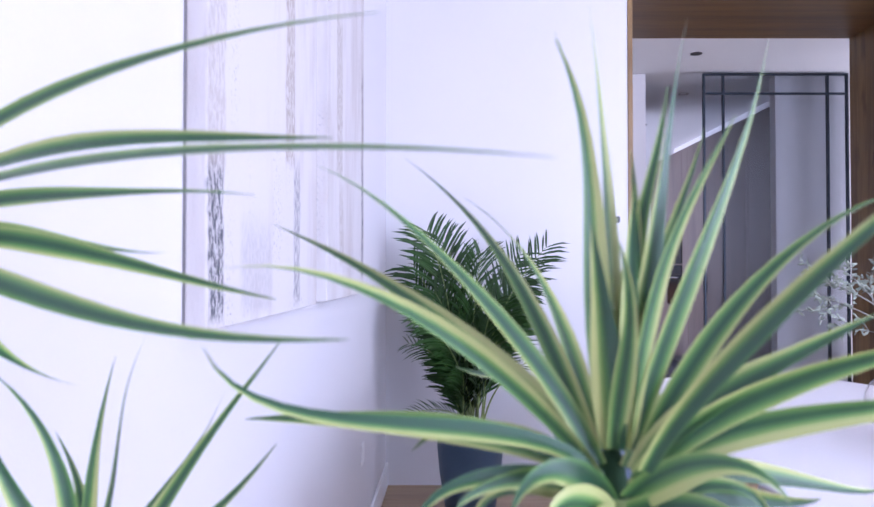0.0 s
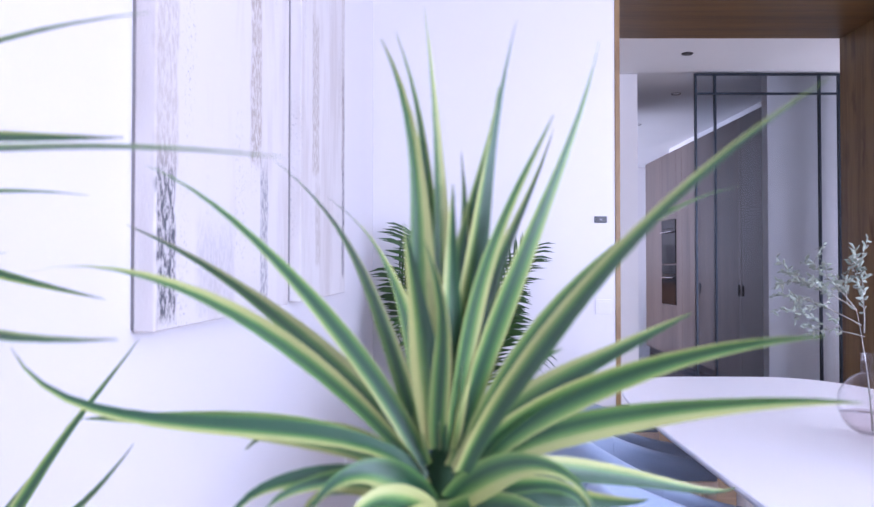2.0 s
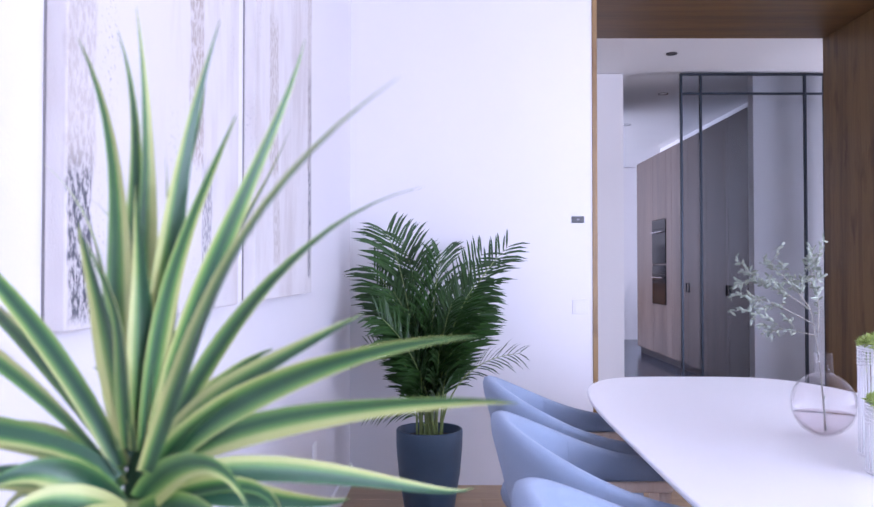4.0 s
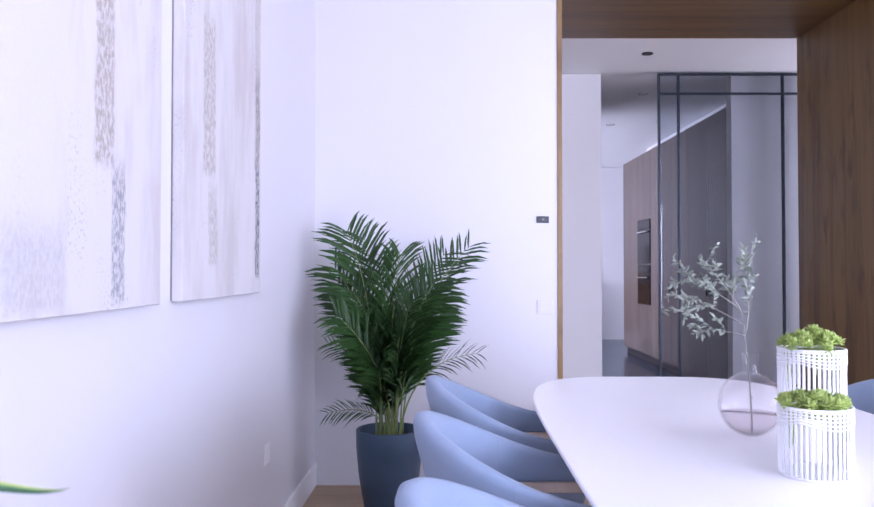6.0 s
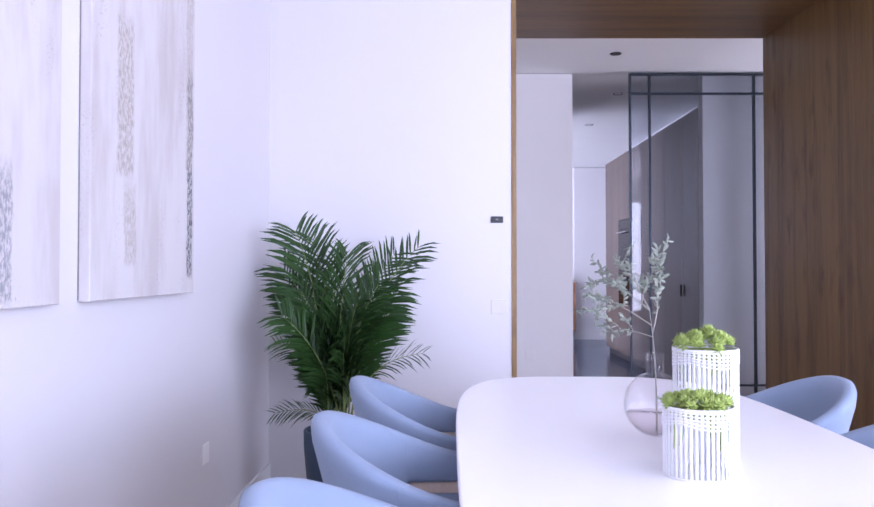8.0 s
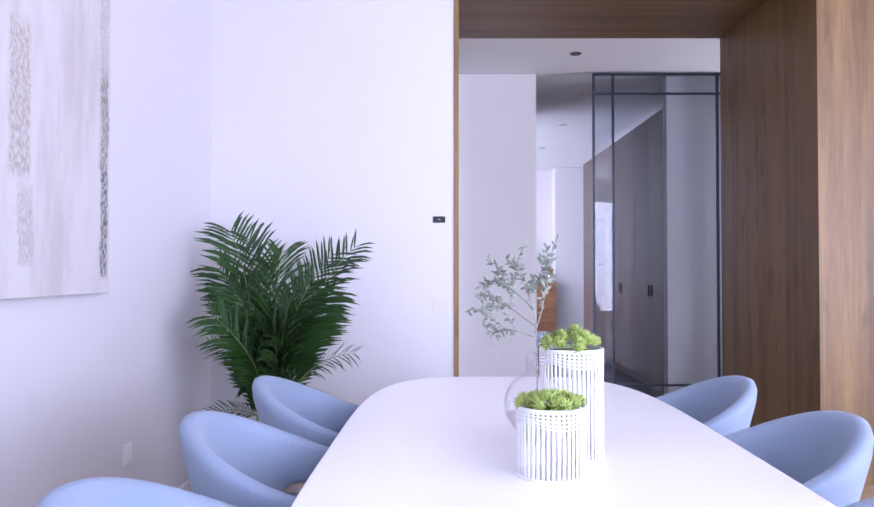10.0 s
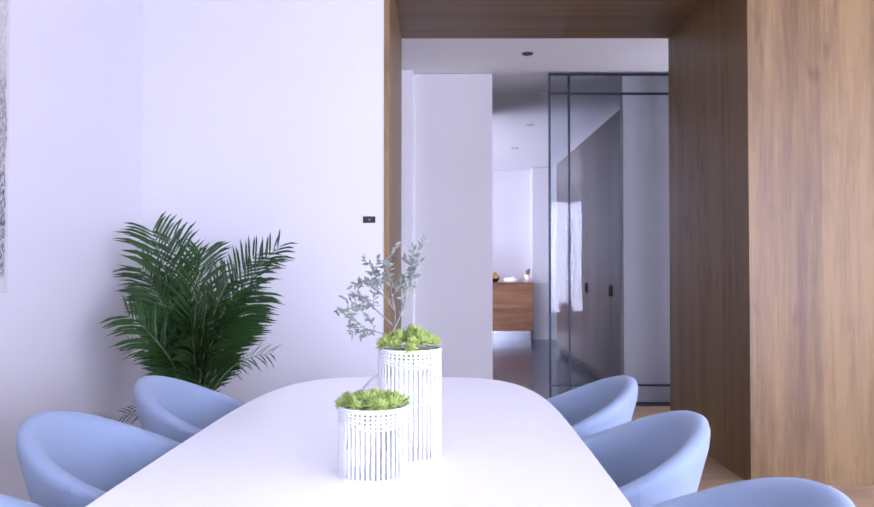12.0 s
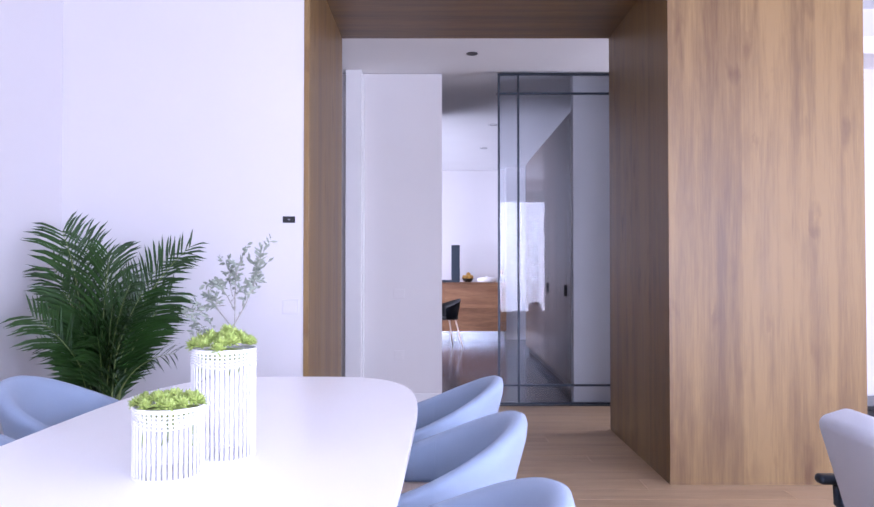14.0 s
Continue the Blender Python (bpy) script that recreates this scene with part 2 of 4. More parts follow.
def leaf_stripe():
    """Green strap leaf with pale yellow margins, by the strip's own u coordinate."""
    m, n, l, b = nodes_of("variegated_leaf")
    uv = n.new("ShaderNodeUVMap")
    uv.uv_map = "UVMap"
    sep = n.new("ShaderNodeSeparateXYZ")
    l.new(uv.outputs[0], sep.inputs[0])
    ns = n.new("ShaderNodeTexNoise")
    ns.inputs["Scale"].default_value, ns.inputs["Detail"].default_value = 5, 4
    st = n.new("ShaderNodeMapping")
    st.inputs["Scale"].default_value = (9, 0.5, 1)
    l.new(uv.outputs[0], st.inputs["Vector"])
    l.new(st.outputs[0], ns.inputs["Vector"])
    d = n.new("ShaderNodeMath")
    d.operation = "MULTIPLY_ADD"
    l.new(ns.outputs["Fac"], d.inputs[0])
    d.inputs[1].default_value = 0.45
    ab = n.new("ShaderNodeMath")
    ab.operation = "ABSOLUTE"
    info, aside, lean = n.new("ShaderNodeObjectInfo"), n.new("ShaderNodeMapRange"), n.new("ShaderNodeMath")
    l.new(info.outputs["Random"], aside.inputs["Value"])
    aside.inputs["To Min"].default_value, aside.inputs["To Max"].default_value = -0.5, 0.5
    l.new(sep.outputs["X"], lean.inputs[0])
    l.new(aside.outputs[0], lean.inputs[1])
    l.new(lean.outputs[0], ab.inputs[0])
    l.new(ab.outputs[0], d.inputs[2])
    ramp = n.new("ShaderNodeValToRGB")
    e = ramp.color_ramp.elements
    e[0].position, e[0].color = 0.22, (0.022, 0.082, 0.036, 1)
    e[1].position, e[1].color = 1.05, (0.46, 0.50, 0.18, 1)
    for at, tone in ((0.55, (0.074, 0.188, 0.046, 1)), (0.80, (0.195, 0.330, 0.078, 1))):
        e.new(at).color = tone
    # each blade has its margins of uneven width, some nearly all green
    shift = n.new("ShaderNodeMapRange")
    l.new(info.outputs["Random"], shift.inputs["Value"])
    shift.inputs["To Min"].default_value, shift.inputs["To Max"].default_value = -0.34, 0.02
    total = n.new("ShaderNodeMath")
    l.new(d.outputs[0], total.inputs[0])
    l.new(shift.outputs[0], total.inputs[1])
    l.new(total.outputs[0], ramp.inputs["Fac"])
    l.new(ramp.outputs["Color"], b.inputs["Base Color"])
    b.inputs["Roughness"].default_value = 0.34
    b.inputs["Coat Weight"].default_value, b.inputs["Coat Roughness"].default_value = 0.2, 0.30
    veins, bp = n.new("ShaderNodeTexNoise"), n.new("ShaderNodeBump")
    vm = n.new("ShaderNodeMapping")
    vm.inputs["Scale"].default_value = (14, 0.6, 1)
    l.new(uv.outputs[0], vm.inputs["Vector"])
    l.new(vm.outputs[0], veins.inputs["Vector"])
    veins.inputs["Scale"].default_value = 2.0
    bp.inputs["Strength"].default_value, bp.inputs["Distance"].default_value = 0.25, 0.001
    l.new(veins.outputs["Fac"], bp.inputs["Height"])
    l.new(bp.outputs[0], b.inputs["Normal"])
    return m


STRAP = leaf_stripe()
HEART = mat("leaf_heart", (0.025, 0.06, 0.025), 0.75, vary=0.3, scale=60, stretch=(6, 6, 1), spec=0.2)


def canvas(name, seed, marks):
    """Pale abstract painting: soft beige fields and broken charcoal streaks. marks: (across, width, low, high, strength), in parts of the canvas."""
    m, n, l, b = nodes_of(name)
    uv = n.new("ShaderNodeUVMap")
    uv.uv_map = "UVMap"
    sep = n.new("ShaderNodeSeparateXYZ")
    l.new(uv.outputs[0], sep.inputs[0])

    def tex(sx, sy, scale, detail):
        mp = n.new("ShaderNodeMapping")
        mp.inputs["Scale"].default_value = (sx, sy, 1)
        mp.inputs["Location"].default_value = (seed, seed * 0.7, 0)
        l.new(uv.outputs[0], mp.inputs["Vector"])
        t = n.new("ShaderNodeTexNoise")
        t.inputs["Scale"].default_value, t.inputs["Detail"].default_value, t.inputs["Roughness"].default_value = scale, detail, 0.7
        l.new(mp.outputs[0], t.inputs["Vector"])
        return t.outputs["Fac"]

    def rng(v, a, c, lo, hi):
        r = n.new("ShaderNodeMapRange")
        r.interpolation_type = "SMOOTHSTEP"
        for key, val in zip(("From Min", "From Max", "To Min", "To Max"), (a, c, lo, hi)):
            r.inputs[key].default_value = val
        l.new(v, r.inputs["Value"])
        return r.outputs[0]

    def mul(p, q):
        r = n.new("ShaderNodeMath")
        r.operation = "MULTIPLY"
        l.new(p, r.inputs[0])
        l.new(q, r.inputs[1])
        return r.outputs[0]

    def blend(col, fac, c):
        r = n.new("ShaderNodeMix")
        r.data_type = "RGBA"
        l.new(fac, r.inputs[0])
        l.new(col, r.inputs[6])
        r.inputs[7].default_value = (*c, 1)
        return r.outputs[2]

    base = n.new("ShaderNodeRGB")
    base.outputs[0].default_value = (0.61, 0.59, 0.58, 1)
    col = base.outputs[0]
    col = blend(col, rng(tex(2.2, 0.8, 1.6, 4), 0.44, 0.66, 0.0, 0.85), (0.50, 0.465, 0.445))
    speck = rng(tex(9, 15, 11, 8), 0.55, 0.63, 0.0, 0.8)
    col = blend(col, mul(speck, rng(tex(2.5, 1.2, 1.4, 2), 0.47, 0.60, 0.0, 0.8)), (0.22, 0.22, 0.26))
    wob = tex(1, 3, 3, 3)
    for across, width, low, high, strength, tone in marks:
        off = n.new("ShaderNodeMath")
        off.operation = "MULTIPLY_ADD"
        l.new(wob, off.inputs[0])
        off.inputs[1].default_value = 0.05
        l.new(sep.outputs["X"], off.inputs[2])
        a = rng(off.outputs[0], across - width, across - width * 0.7, 0.0, 1.0)
        c = rng(off.outputs[0], across + width * 0.7, across + width, 1.0, 0.0)
        v = mul(rng(sep.outputs["Y"], low, low + 0.02, 0.0, 1.0), rng(sep.outputs["Y"], high - 0.06, high, 1.0, 0.0))
        broken = rng(tex(17, 13, 5, 10), 0.42, 0.58, 0.15, strength)
        col = blend(col, mul(mul(a, c), mul(v, broken)), tone)
    l.new(col, b.inputs["Base Color"])
    b.inputs["Roughness"].default_value = 0.75
    bp = n.new("ShaderNodeBump")
    bp.inputs["Strength"].default_value, bp.inputs["Distance"].default_value = 0.4, 0.003
    l.new(tex(10, 6, 14, 6), bp.inputs["Height"])
    l.new(bp.outputs[0], b.inputs["Normal"])
    return m


# ---------------------------------------------------------------- mesh helpers
def mesh_of(name, bm, material, smooth=False):
    me = bpy.data.meshes.new(name)
    bm.normal_update()
    bm.to_mesh(me)
    bm.free()
    if material:
        me.materials.append(material)
    if smooth:
        for p in me.polygons:
            p.use_smooth = True
    return me


def part(name, bm, material, parent=None, label="", smooth=False):
    """Links a bmesh as one mesh object, under a thing or a part."""
    ob = new(name, mesh_of(name, bm, material, smooth))
    if parent:
        ob.parent = parent
    return tagged(ob, label)


def empty(name, x=0, y=0, z=0, turn=0):
    ob = new(name)
    ob.empty_display_size = 0.1
    ob.matrix_world = pose(x, y, z, 0, 0, turn)
    return ob


def box(x0, y0, z0, x1, y1, z1, bevel=0.0, segs=2, bm=None):
    own = bmesh.new()
    bmesh.ops.create_cube(own, size=1)
    for v in own.verts:
        v.co = Vector(((x0 + x1) / 2 + v.co.x * (x1 - x0), (y0 + y1) / 2 + v.co.y * (y1 - y0), (z0 + z1) / 2 + v.co.z * (z1 - z0)))
    if bevel:
        bmesh.ops.bevel(own, geom=list(own.edges), offset=bevel, segments=segs, profile=0.5, affect="EDGES")
    if bm is None:
        return own
    tmp = bpy.data.meshes.new("tmp")
    own.to_mesh(tmp)
    own.free()
    bm.from_mesh(tmp)
    bpy.data.meshes.remove(tmp)
    return bm


def lathe(profile, steps=40, bm=None):
    """A turned shape from (radius, height) pairs."""
    bm = bm or bmesh.new()
    rings = []
    for r, z in profile:
        rings.append([bm.verts.new((r * math.cos(2 * math.pi * i / steps), r * math.sin(2 * math.pi * i / steps), z)) for i in range(steps)])
    for a, c in zip(rings, rings[1:]):
        for i in range(steps):
            j = (i + 1) % steps
            bm.faces.new((a[i], a[j], c[j], c[i]))
    for ring, r in ((rings[0], profile[0][0]), (rings[-1], profile[-1][0])):
        if r > 1e-4:
            bm.faces.new(ring if ring is rings[-1] else ring[::-1])
    return bm


def tube(points, radius, sides=8, bm=None, taper=1.0):
    """A round bar along a line of points."""
    bm = bm or bmesh.new()
    pts = [Vector(p) for p in points]
    rings = []
    for i, p in enumerate(pts):
        d = (pts[min(i + 1, len(pts) - 1)] - pts[max(i - 1, 0)]).normalized()
        side = d.cross(Vector((0, 0, 1)))
        if side.length < 0.05:
            side = d.cross(Vector((0, 1, 0)))
        side.normalize()
        up = side.cross(d)
        r = radius * (1 + (taper - 1) * i / max(1, len(pts) - 1))
        rings.append([bm.verts.new(p + r * (math.cos(2 * math.pi * k / sides) * side + math.sin(2 * math.pi * k / sides) * up)) for k in range(sides)])
    for a, c in zip(rings, rings[1:]):
        for k in range(sides):
            j = (k + 1) % sides
            bm.faces.new((a[k], a[j], c[j], c[k]))
    bm.faces.new(rings[0][::-1])
    bm.faces.new(rings[-1])
    return bm


def structure(name, bm, material, label, category):
    return tagged(part(name, bm, material), label, category, kind="structure")


# ---------------------------------------------------------------- the setting
XL, YB, YR, YH, TOP = -0.285, 4.317, 5.80, 6.86, 2.942
O0, O1, P1 = 1.098, 3.112, 4.213
SKEW = -1.375  # the west wall stands a little out of square


def west(y, z=0.0):
    """A pose on the face of the west wall, square to it."""
    return pose(XL - 0.024 * (YB - y), y, z, 0, 0, SKEW)


floor = structure("floor", box(-0.75, -2.6, -0.12, 7.6, 6.88, -0.016), PLANK, "brown oak plank floor", "floor")
kfloor = structure("kitchen_floor", box(-1.6, 6.882, -0.12, 5.2, 13.8, 0.0), KFLOOR, "dark polished kitchen floor", "floor")
structure("wall_west", box(-0.15, -6.91, 0, 0, 0, 3.1), WALL, "smooth white painted wall", "wall").matrix_world = west(YB)
structure("wall_north", box(XL - 0.15, YB, 0, O0 - 0.028, YB + 0.15, 3.1), WALL, "smooth white painted wall", "wall")
structure("wall_over_opening", box(O0 - 0.028, YB + 0.004, TOP + 0.03, P1, YB + 0.15, 3.1), WALL, "white wall strip above the opening", "wall")
structure("baseboard", box(0, -6.88, 0, 0.014, 0, 0.125, 0.004), TRIM, "white painted baseboard", "baseboard").matrix_world = west(YB)
structure("ceiling", box(-0.75, -2.6, 3.1, 7.6, YB + 0.15, 3.2), CEIL, "plain white ceiling", "ceiling")
structure("hall_ceiling", box(-1.6, YR, TOP + 0.004, 5.2, 13.8, TOP + 0.1), CEIL, "white hall and kitchen ceiling", "ceiling")
structure("roof_slab", box(-1.8, -2.8, 3.202, 7.7, 14.0, 3.35), CEIL, "roof slab over the rooms", "ceiling")
# window wall behind the walk and on the living side
structure("wall_south", box(-0.75, -2.75, 0, 7.6, -2.6, 0.1), WALL, "low white sill wall below big window", "wall")
structure("wall_south_head", box(-0.75, -2.75, 2.85, 7.6, -2.6, 3.2), WALL, "white head above big window", "wall")
structure("wall_east", box(7.45, -2.6, 0, 7.6, -1.4, 3.2), WALL, "white wall", "wall")
structure("wall_east_far", box(7.45, 3.4, 0, 7.6, 6.9, 3.2), WALL, "white wall", "wall")
structure("wall_east_head", box(7.45, -1.4, 2.8, 7.6, 3.4, 3.2), WALL, "white wall head", "wall")
# living side behind the oak block
structure("wall_hall_south", box(P1, YR - 0.05, 0, 4.75, YR, TOP), HALLWALL, "white hall wall", "wall")
structure("wall_living", box(P1, 5.6, 0, 7.6, 5.75, 3.1), HALLWALL, "pale grey living room wall", "wall")
structure("living_bulkhead", box(P1, 5.2, 2.66, 7.6, 5.6, 2.78, 0.005), TRIM, "white ceiling bulkhead edge", "trim")
structure("ceiling_living", box(P1, YB + 0.15, 3.1, 7.6, 5.75, 3.2), CEIL, "plain white ceiling", "ceiling")

# hall walls
structure("wall_hall_east_sill", box(4.6, YR, 0, 4.75, YH, 0.3), HALLWALL, "white sill below unseen hall fill light", "wall")
structure("wall_hall_east_head", box(4.6, YR, 2.7, 4.75, YH, TOP), HALLWALL, "white head above unseen hall fill light", "wall")
# unseen end wall, added closed so no sky light reaches the cabinets
structure("unseen_wall_hall_west", box(0.2, YB + 0.15, 0, 0.35, YH, TOP), HALLWALL, "white hall wall", "wall")
structure("partition_west", box(0.2, YH, 0, 1.86, YH + 0.12, TOP), HALLWALL, "pale white hall partition wall", "wall")
structure("partition_east", box(3.035, YH + 0.04, 0, 4.75, YH + 0.16, TOP), HALLWALL, "pale white hall partition wall", "wall")
structure("hall_baseboard", box(1.16, YH - 0.014, 0, 1.872, YH, 0.10, 0.003), TRIM, "white hall baseboard", "baseboard")
casing = structure("door_casing", box(1.02, 6.70, 0, 1.158, YH, TOP - 0.002, 0.004), TRIM, "white painted door casing in the hall", "trim")
part("bead", box(1.158, 6.76, 0, 1.172, YH - 0.002, TOP - 0.06, 0.004), TRIM, casing)

# oak lined opening and oak block
oak = structure("oak_portal", box(O0 - 0.028, YB - 0.006, 0, O0, YB + 0.02, TOP + 0.03, 0.002), OAK, "oak veneer lining of the wide opening", "trim")
part("jamb_panel", box(O0 - 0.026, YB + 0.02, 0, O0 + 0.002, YR, TOP, 0.001), OAK, oak)
part("soffit_panel", box(O0 - 0.026, YB - 0.005, TOP, O1 + 0.02, YR, TOP + 0.03, 0.001), OAK_SHADED, oak)
block = structure("oak_block", box(O1, YB, 0, P1, YB + 0.022, 3.1, 0.0015), OAK, "full-height oak veneer panel beside the opening", "wall panel")
part("jamb_panel", box(O1 + 0.001, YB + 0.022, 0, O1 + 0.024, YR, TOP - 0.001, 0.001), OAK, block)
part("side_panel", box(P1 - 0.022, YB + 0.0225, 0, P1, 5.598, 3.099, 0.001), OAK, block)
part("core", box(O1 + 0.03, YB + 0.03, 0, P1 - 0.03, 5.59, TOP - 0.01), HALLWALL, block)

# kitchen shell
structure("wall_kitchen_north", box(-1.6, 13.6, 0, 5.2, 13.8, TOP), WALL, "white kitchen back wall", "wall")
# out of view; dark and short only to shape the light on the cabinets
structure("wall_corridor_west", box(1.65, YH + 0.122, 0, 1.80, 8.75, TOP), CABWOOD, "unseen dark wall that keeps the corridor dim", "wall")
structure("wall_kitchen_east", box(4.3, YH + 0.2, 0, 4.5, 13.6, TOP), WALL, "white kitchen wall", "wall")
structure("wall_kitchen_pier", box(3.0, 13.2, 0, 3.75, 13.598, TOP - 0.002), WALL, "white kitchen wall pier", "wall")
# the openings in these walls are made up for the kitchen fill panels
structure("wall_kitchen_west", box(-1.6, 8.75, 0, -1.45, 9.0, TOP), WALL, "white kitchen wall", "wall")
structure("wall_kitchen_west_sill", box(-1.6, 9.0, 0, -1.45, 13.6, 0.2), WALL, "white wall below unseen kitchen light opening", "wall")
structure("wall_kitchen_west_head", box(-1.6, 9.0, 2.75, -1.45, 13.6, TOP), WALL, "white wall above unseen kitchen light opening", "wall")
structure("wall_kitchen_south", box(-1.6, 8.6, 0, 1.65, 8.75, 0.4), WALL, "white wall below unseen kitchen light opening", "wall")
structure("wall_kitchen_south_side", box(0.6, 8.6, 0.4, 1.65, 8.75, 2.75), WALL, "white wall beside unseen kitchen light opening", "wall")
structure("wall_kitchen_south_head", box(-1.6, 8.6, 2.75, 1.65, 8.75, TOP), WALL, "white wall above unseen kitchen light opening", "wall")


# ---------------------------------------------------------------- tall cabinet wall in the corridor
def tall_cabinets():
    y = 7.06
    X = 3.10
    for i, w in enumerate((0.62, 0.62, 0.62, 0.62)):
        c = empty("tall_cabinet", X, y, 0)
        tagged(c, "tall grey-brown oak cabinet with slim dark handle", "cabinet", "tall corridor cabinets")
        part("body", box(0.022, 0.001, 0.09, 0.62, w - 0.001, 2.72), CABWOOD, c)
        d = part("door", box(0, 0.002, 0.10, 0.020, w - 0.002, 2.715, 0.0015), CABWOOD, c)
        hy = 0.05 if i % 2 else w - 0.05
        part("handle", box(-0.015, hy - 0.003, 0.93, 0, hy + 0.003, 1.04, 0.0015), STEEL, d, "slim dark handle")
        part("plinth", box(0.05, 0.001, 0, 0.6, w - 0.001, 0.088), BLACK, c)
        y += w
    w = 1.65
    c = tagged(empty("oven_cabinet", X, y, 0), "tall oak cabinet with two built-in black ovens", "cabinet")
    o0, o1 = 9.77 - y, 10.37 - y
    part("body", box(0.022, 0.001, 0.09, 0.62, w - 0.001, 2.72), CABWOOD, c)
    part("door", box(0, 0.002, 0.10, 0.020, o0 - 0.002, 2.715, 0.0015), CABWOOD, c)
    part("door", box(0, o1 + 0.002, 0.10, 0.020, w - 0.002, 2.715, 0.0015), CABWOOD, c)
    part("door", box(0, o0, 1.85, 0.020, o1, 2.715, 0.0015), CABWOOD, c)
    part("drawer", box(0, o0, 0.10, 0.020, o1, 0.73, 0.0015), CABWOOD, c)
    part("plinth", box(0.05, 0.001, 0, 0.6, w - 0.001, 0.088), BLACK, c)
    for z0, z1 in ((0.745, 1.25), (1.27, 1.84)):
        ov = tagged(empty("built_in_oven", X, y, z0), "black glass built-in oven with a steel bar handle", "oven", "stacked ovens")
        h = z1 - z0
        part("door", box(-0.012, o0 + 0.004, 0.0, 0.021, o1 - 0.004, h - 0.12, 0.002), OVENGLASS, ov)
        part("control_panel", box(-0.012, o0 + 0.004, h - 0.115, 0.021, o1 - 0.004, h, 0.002), OVENGLASS, ov)
        part("handle", tube([(-0.04, o0 + 0.06, h - 0.16), (-0.04, o1 - 0.06, h - 0.16)], 0.008), CHROME, ov, "steel bar handle")
    tagged(part("cabinet_bulkhead", box(X + 0.34, 7.06, 2.722, X + 0.62, 11.19, TOP), WALL), "white bulkhead above tall cabinets", "trim", kind="structure")


tall_cabinets()


# ---------------------------------------------------------------- glass sliding door
def glass_door():
    d = tagged(empty("door_1", 2.354, 6.80, 0), "slid-open black steel and tinted glass door", "sliding door", kind="structure")
    w, h, t = 1.286, 2.935, 0.018
    for x in (0.0, 0.172, w - 0.172 - t, w - t):
        part("stile", box(x, 0, 0.012, x + t, 0.035, h, 0.002), STEEL, d)
    for z in (0.012, 0.17, h - 0.172 - t, h - t):
        part("rail", box(t, 0.001, z, w - t, 0.034, z + t, 0.002), STEEL, d)
    p = part("pane", box(t, 0.014, 0.03, w - t, 0.022, h - t), PANE, d, "tinted glass pane")
    p.visible_shadow = False
    tagged(part("floor_track", box(1.86, 6.80, 0, 4.2, 6.87, 0.006, 0.001), STEEL), "dark steel floor track of sliding door", "track", kind="structure")


glass_door()


# ---------------------------------------------------------------- dining table
def dining_table():
    t = tagged(empty("dining_table", 1.226, 1.96, 0, -1.0), "large white lacquered dining table with rounded corners", "table")
    a, c = 0.524, 1.29
    bm = bmesh.new()

    def outline(inset):
        out = []
        for k in range(96):
            g = 2 * math.pi * k / 96
            cg, sg = math.cos(g), math.sin(g)
            out.append(((a - inset) * math.copysign(abs(cg) ** 0.525, cg), (c - inset) * math.copysign(abs(sg) ** 0.525, sg)))
        return out

    rings = []
    for inset, z in ((0.03, 0.712), (0.004, 0.735), (0.0, 0.742), (0.001, 0.748), (0.005, 0.75)):
        rings.append([bm.verts.new((x, y, z)) for x, y in outline(inset)])
    m = len(rings[0])
    for p, q in zip(rings, rings[1:]):
        for i in range(m):
            j = (i + 1) % m
            bm.faces.new((p[i], p[j], q[j], q[i]))
    bm.faces.new(rings[0][::-1])
    bm.faces.new(rings[-1])
    part("tabletop", bm, TABLE, t)
    for y in (-0.62, 0.62):
        part("pedestal", box(-0.16, y - 0.035, 0.0, 0.16, y + 0.035, 0.712, 0.012), TABLE, t)


dining_table()


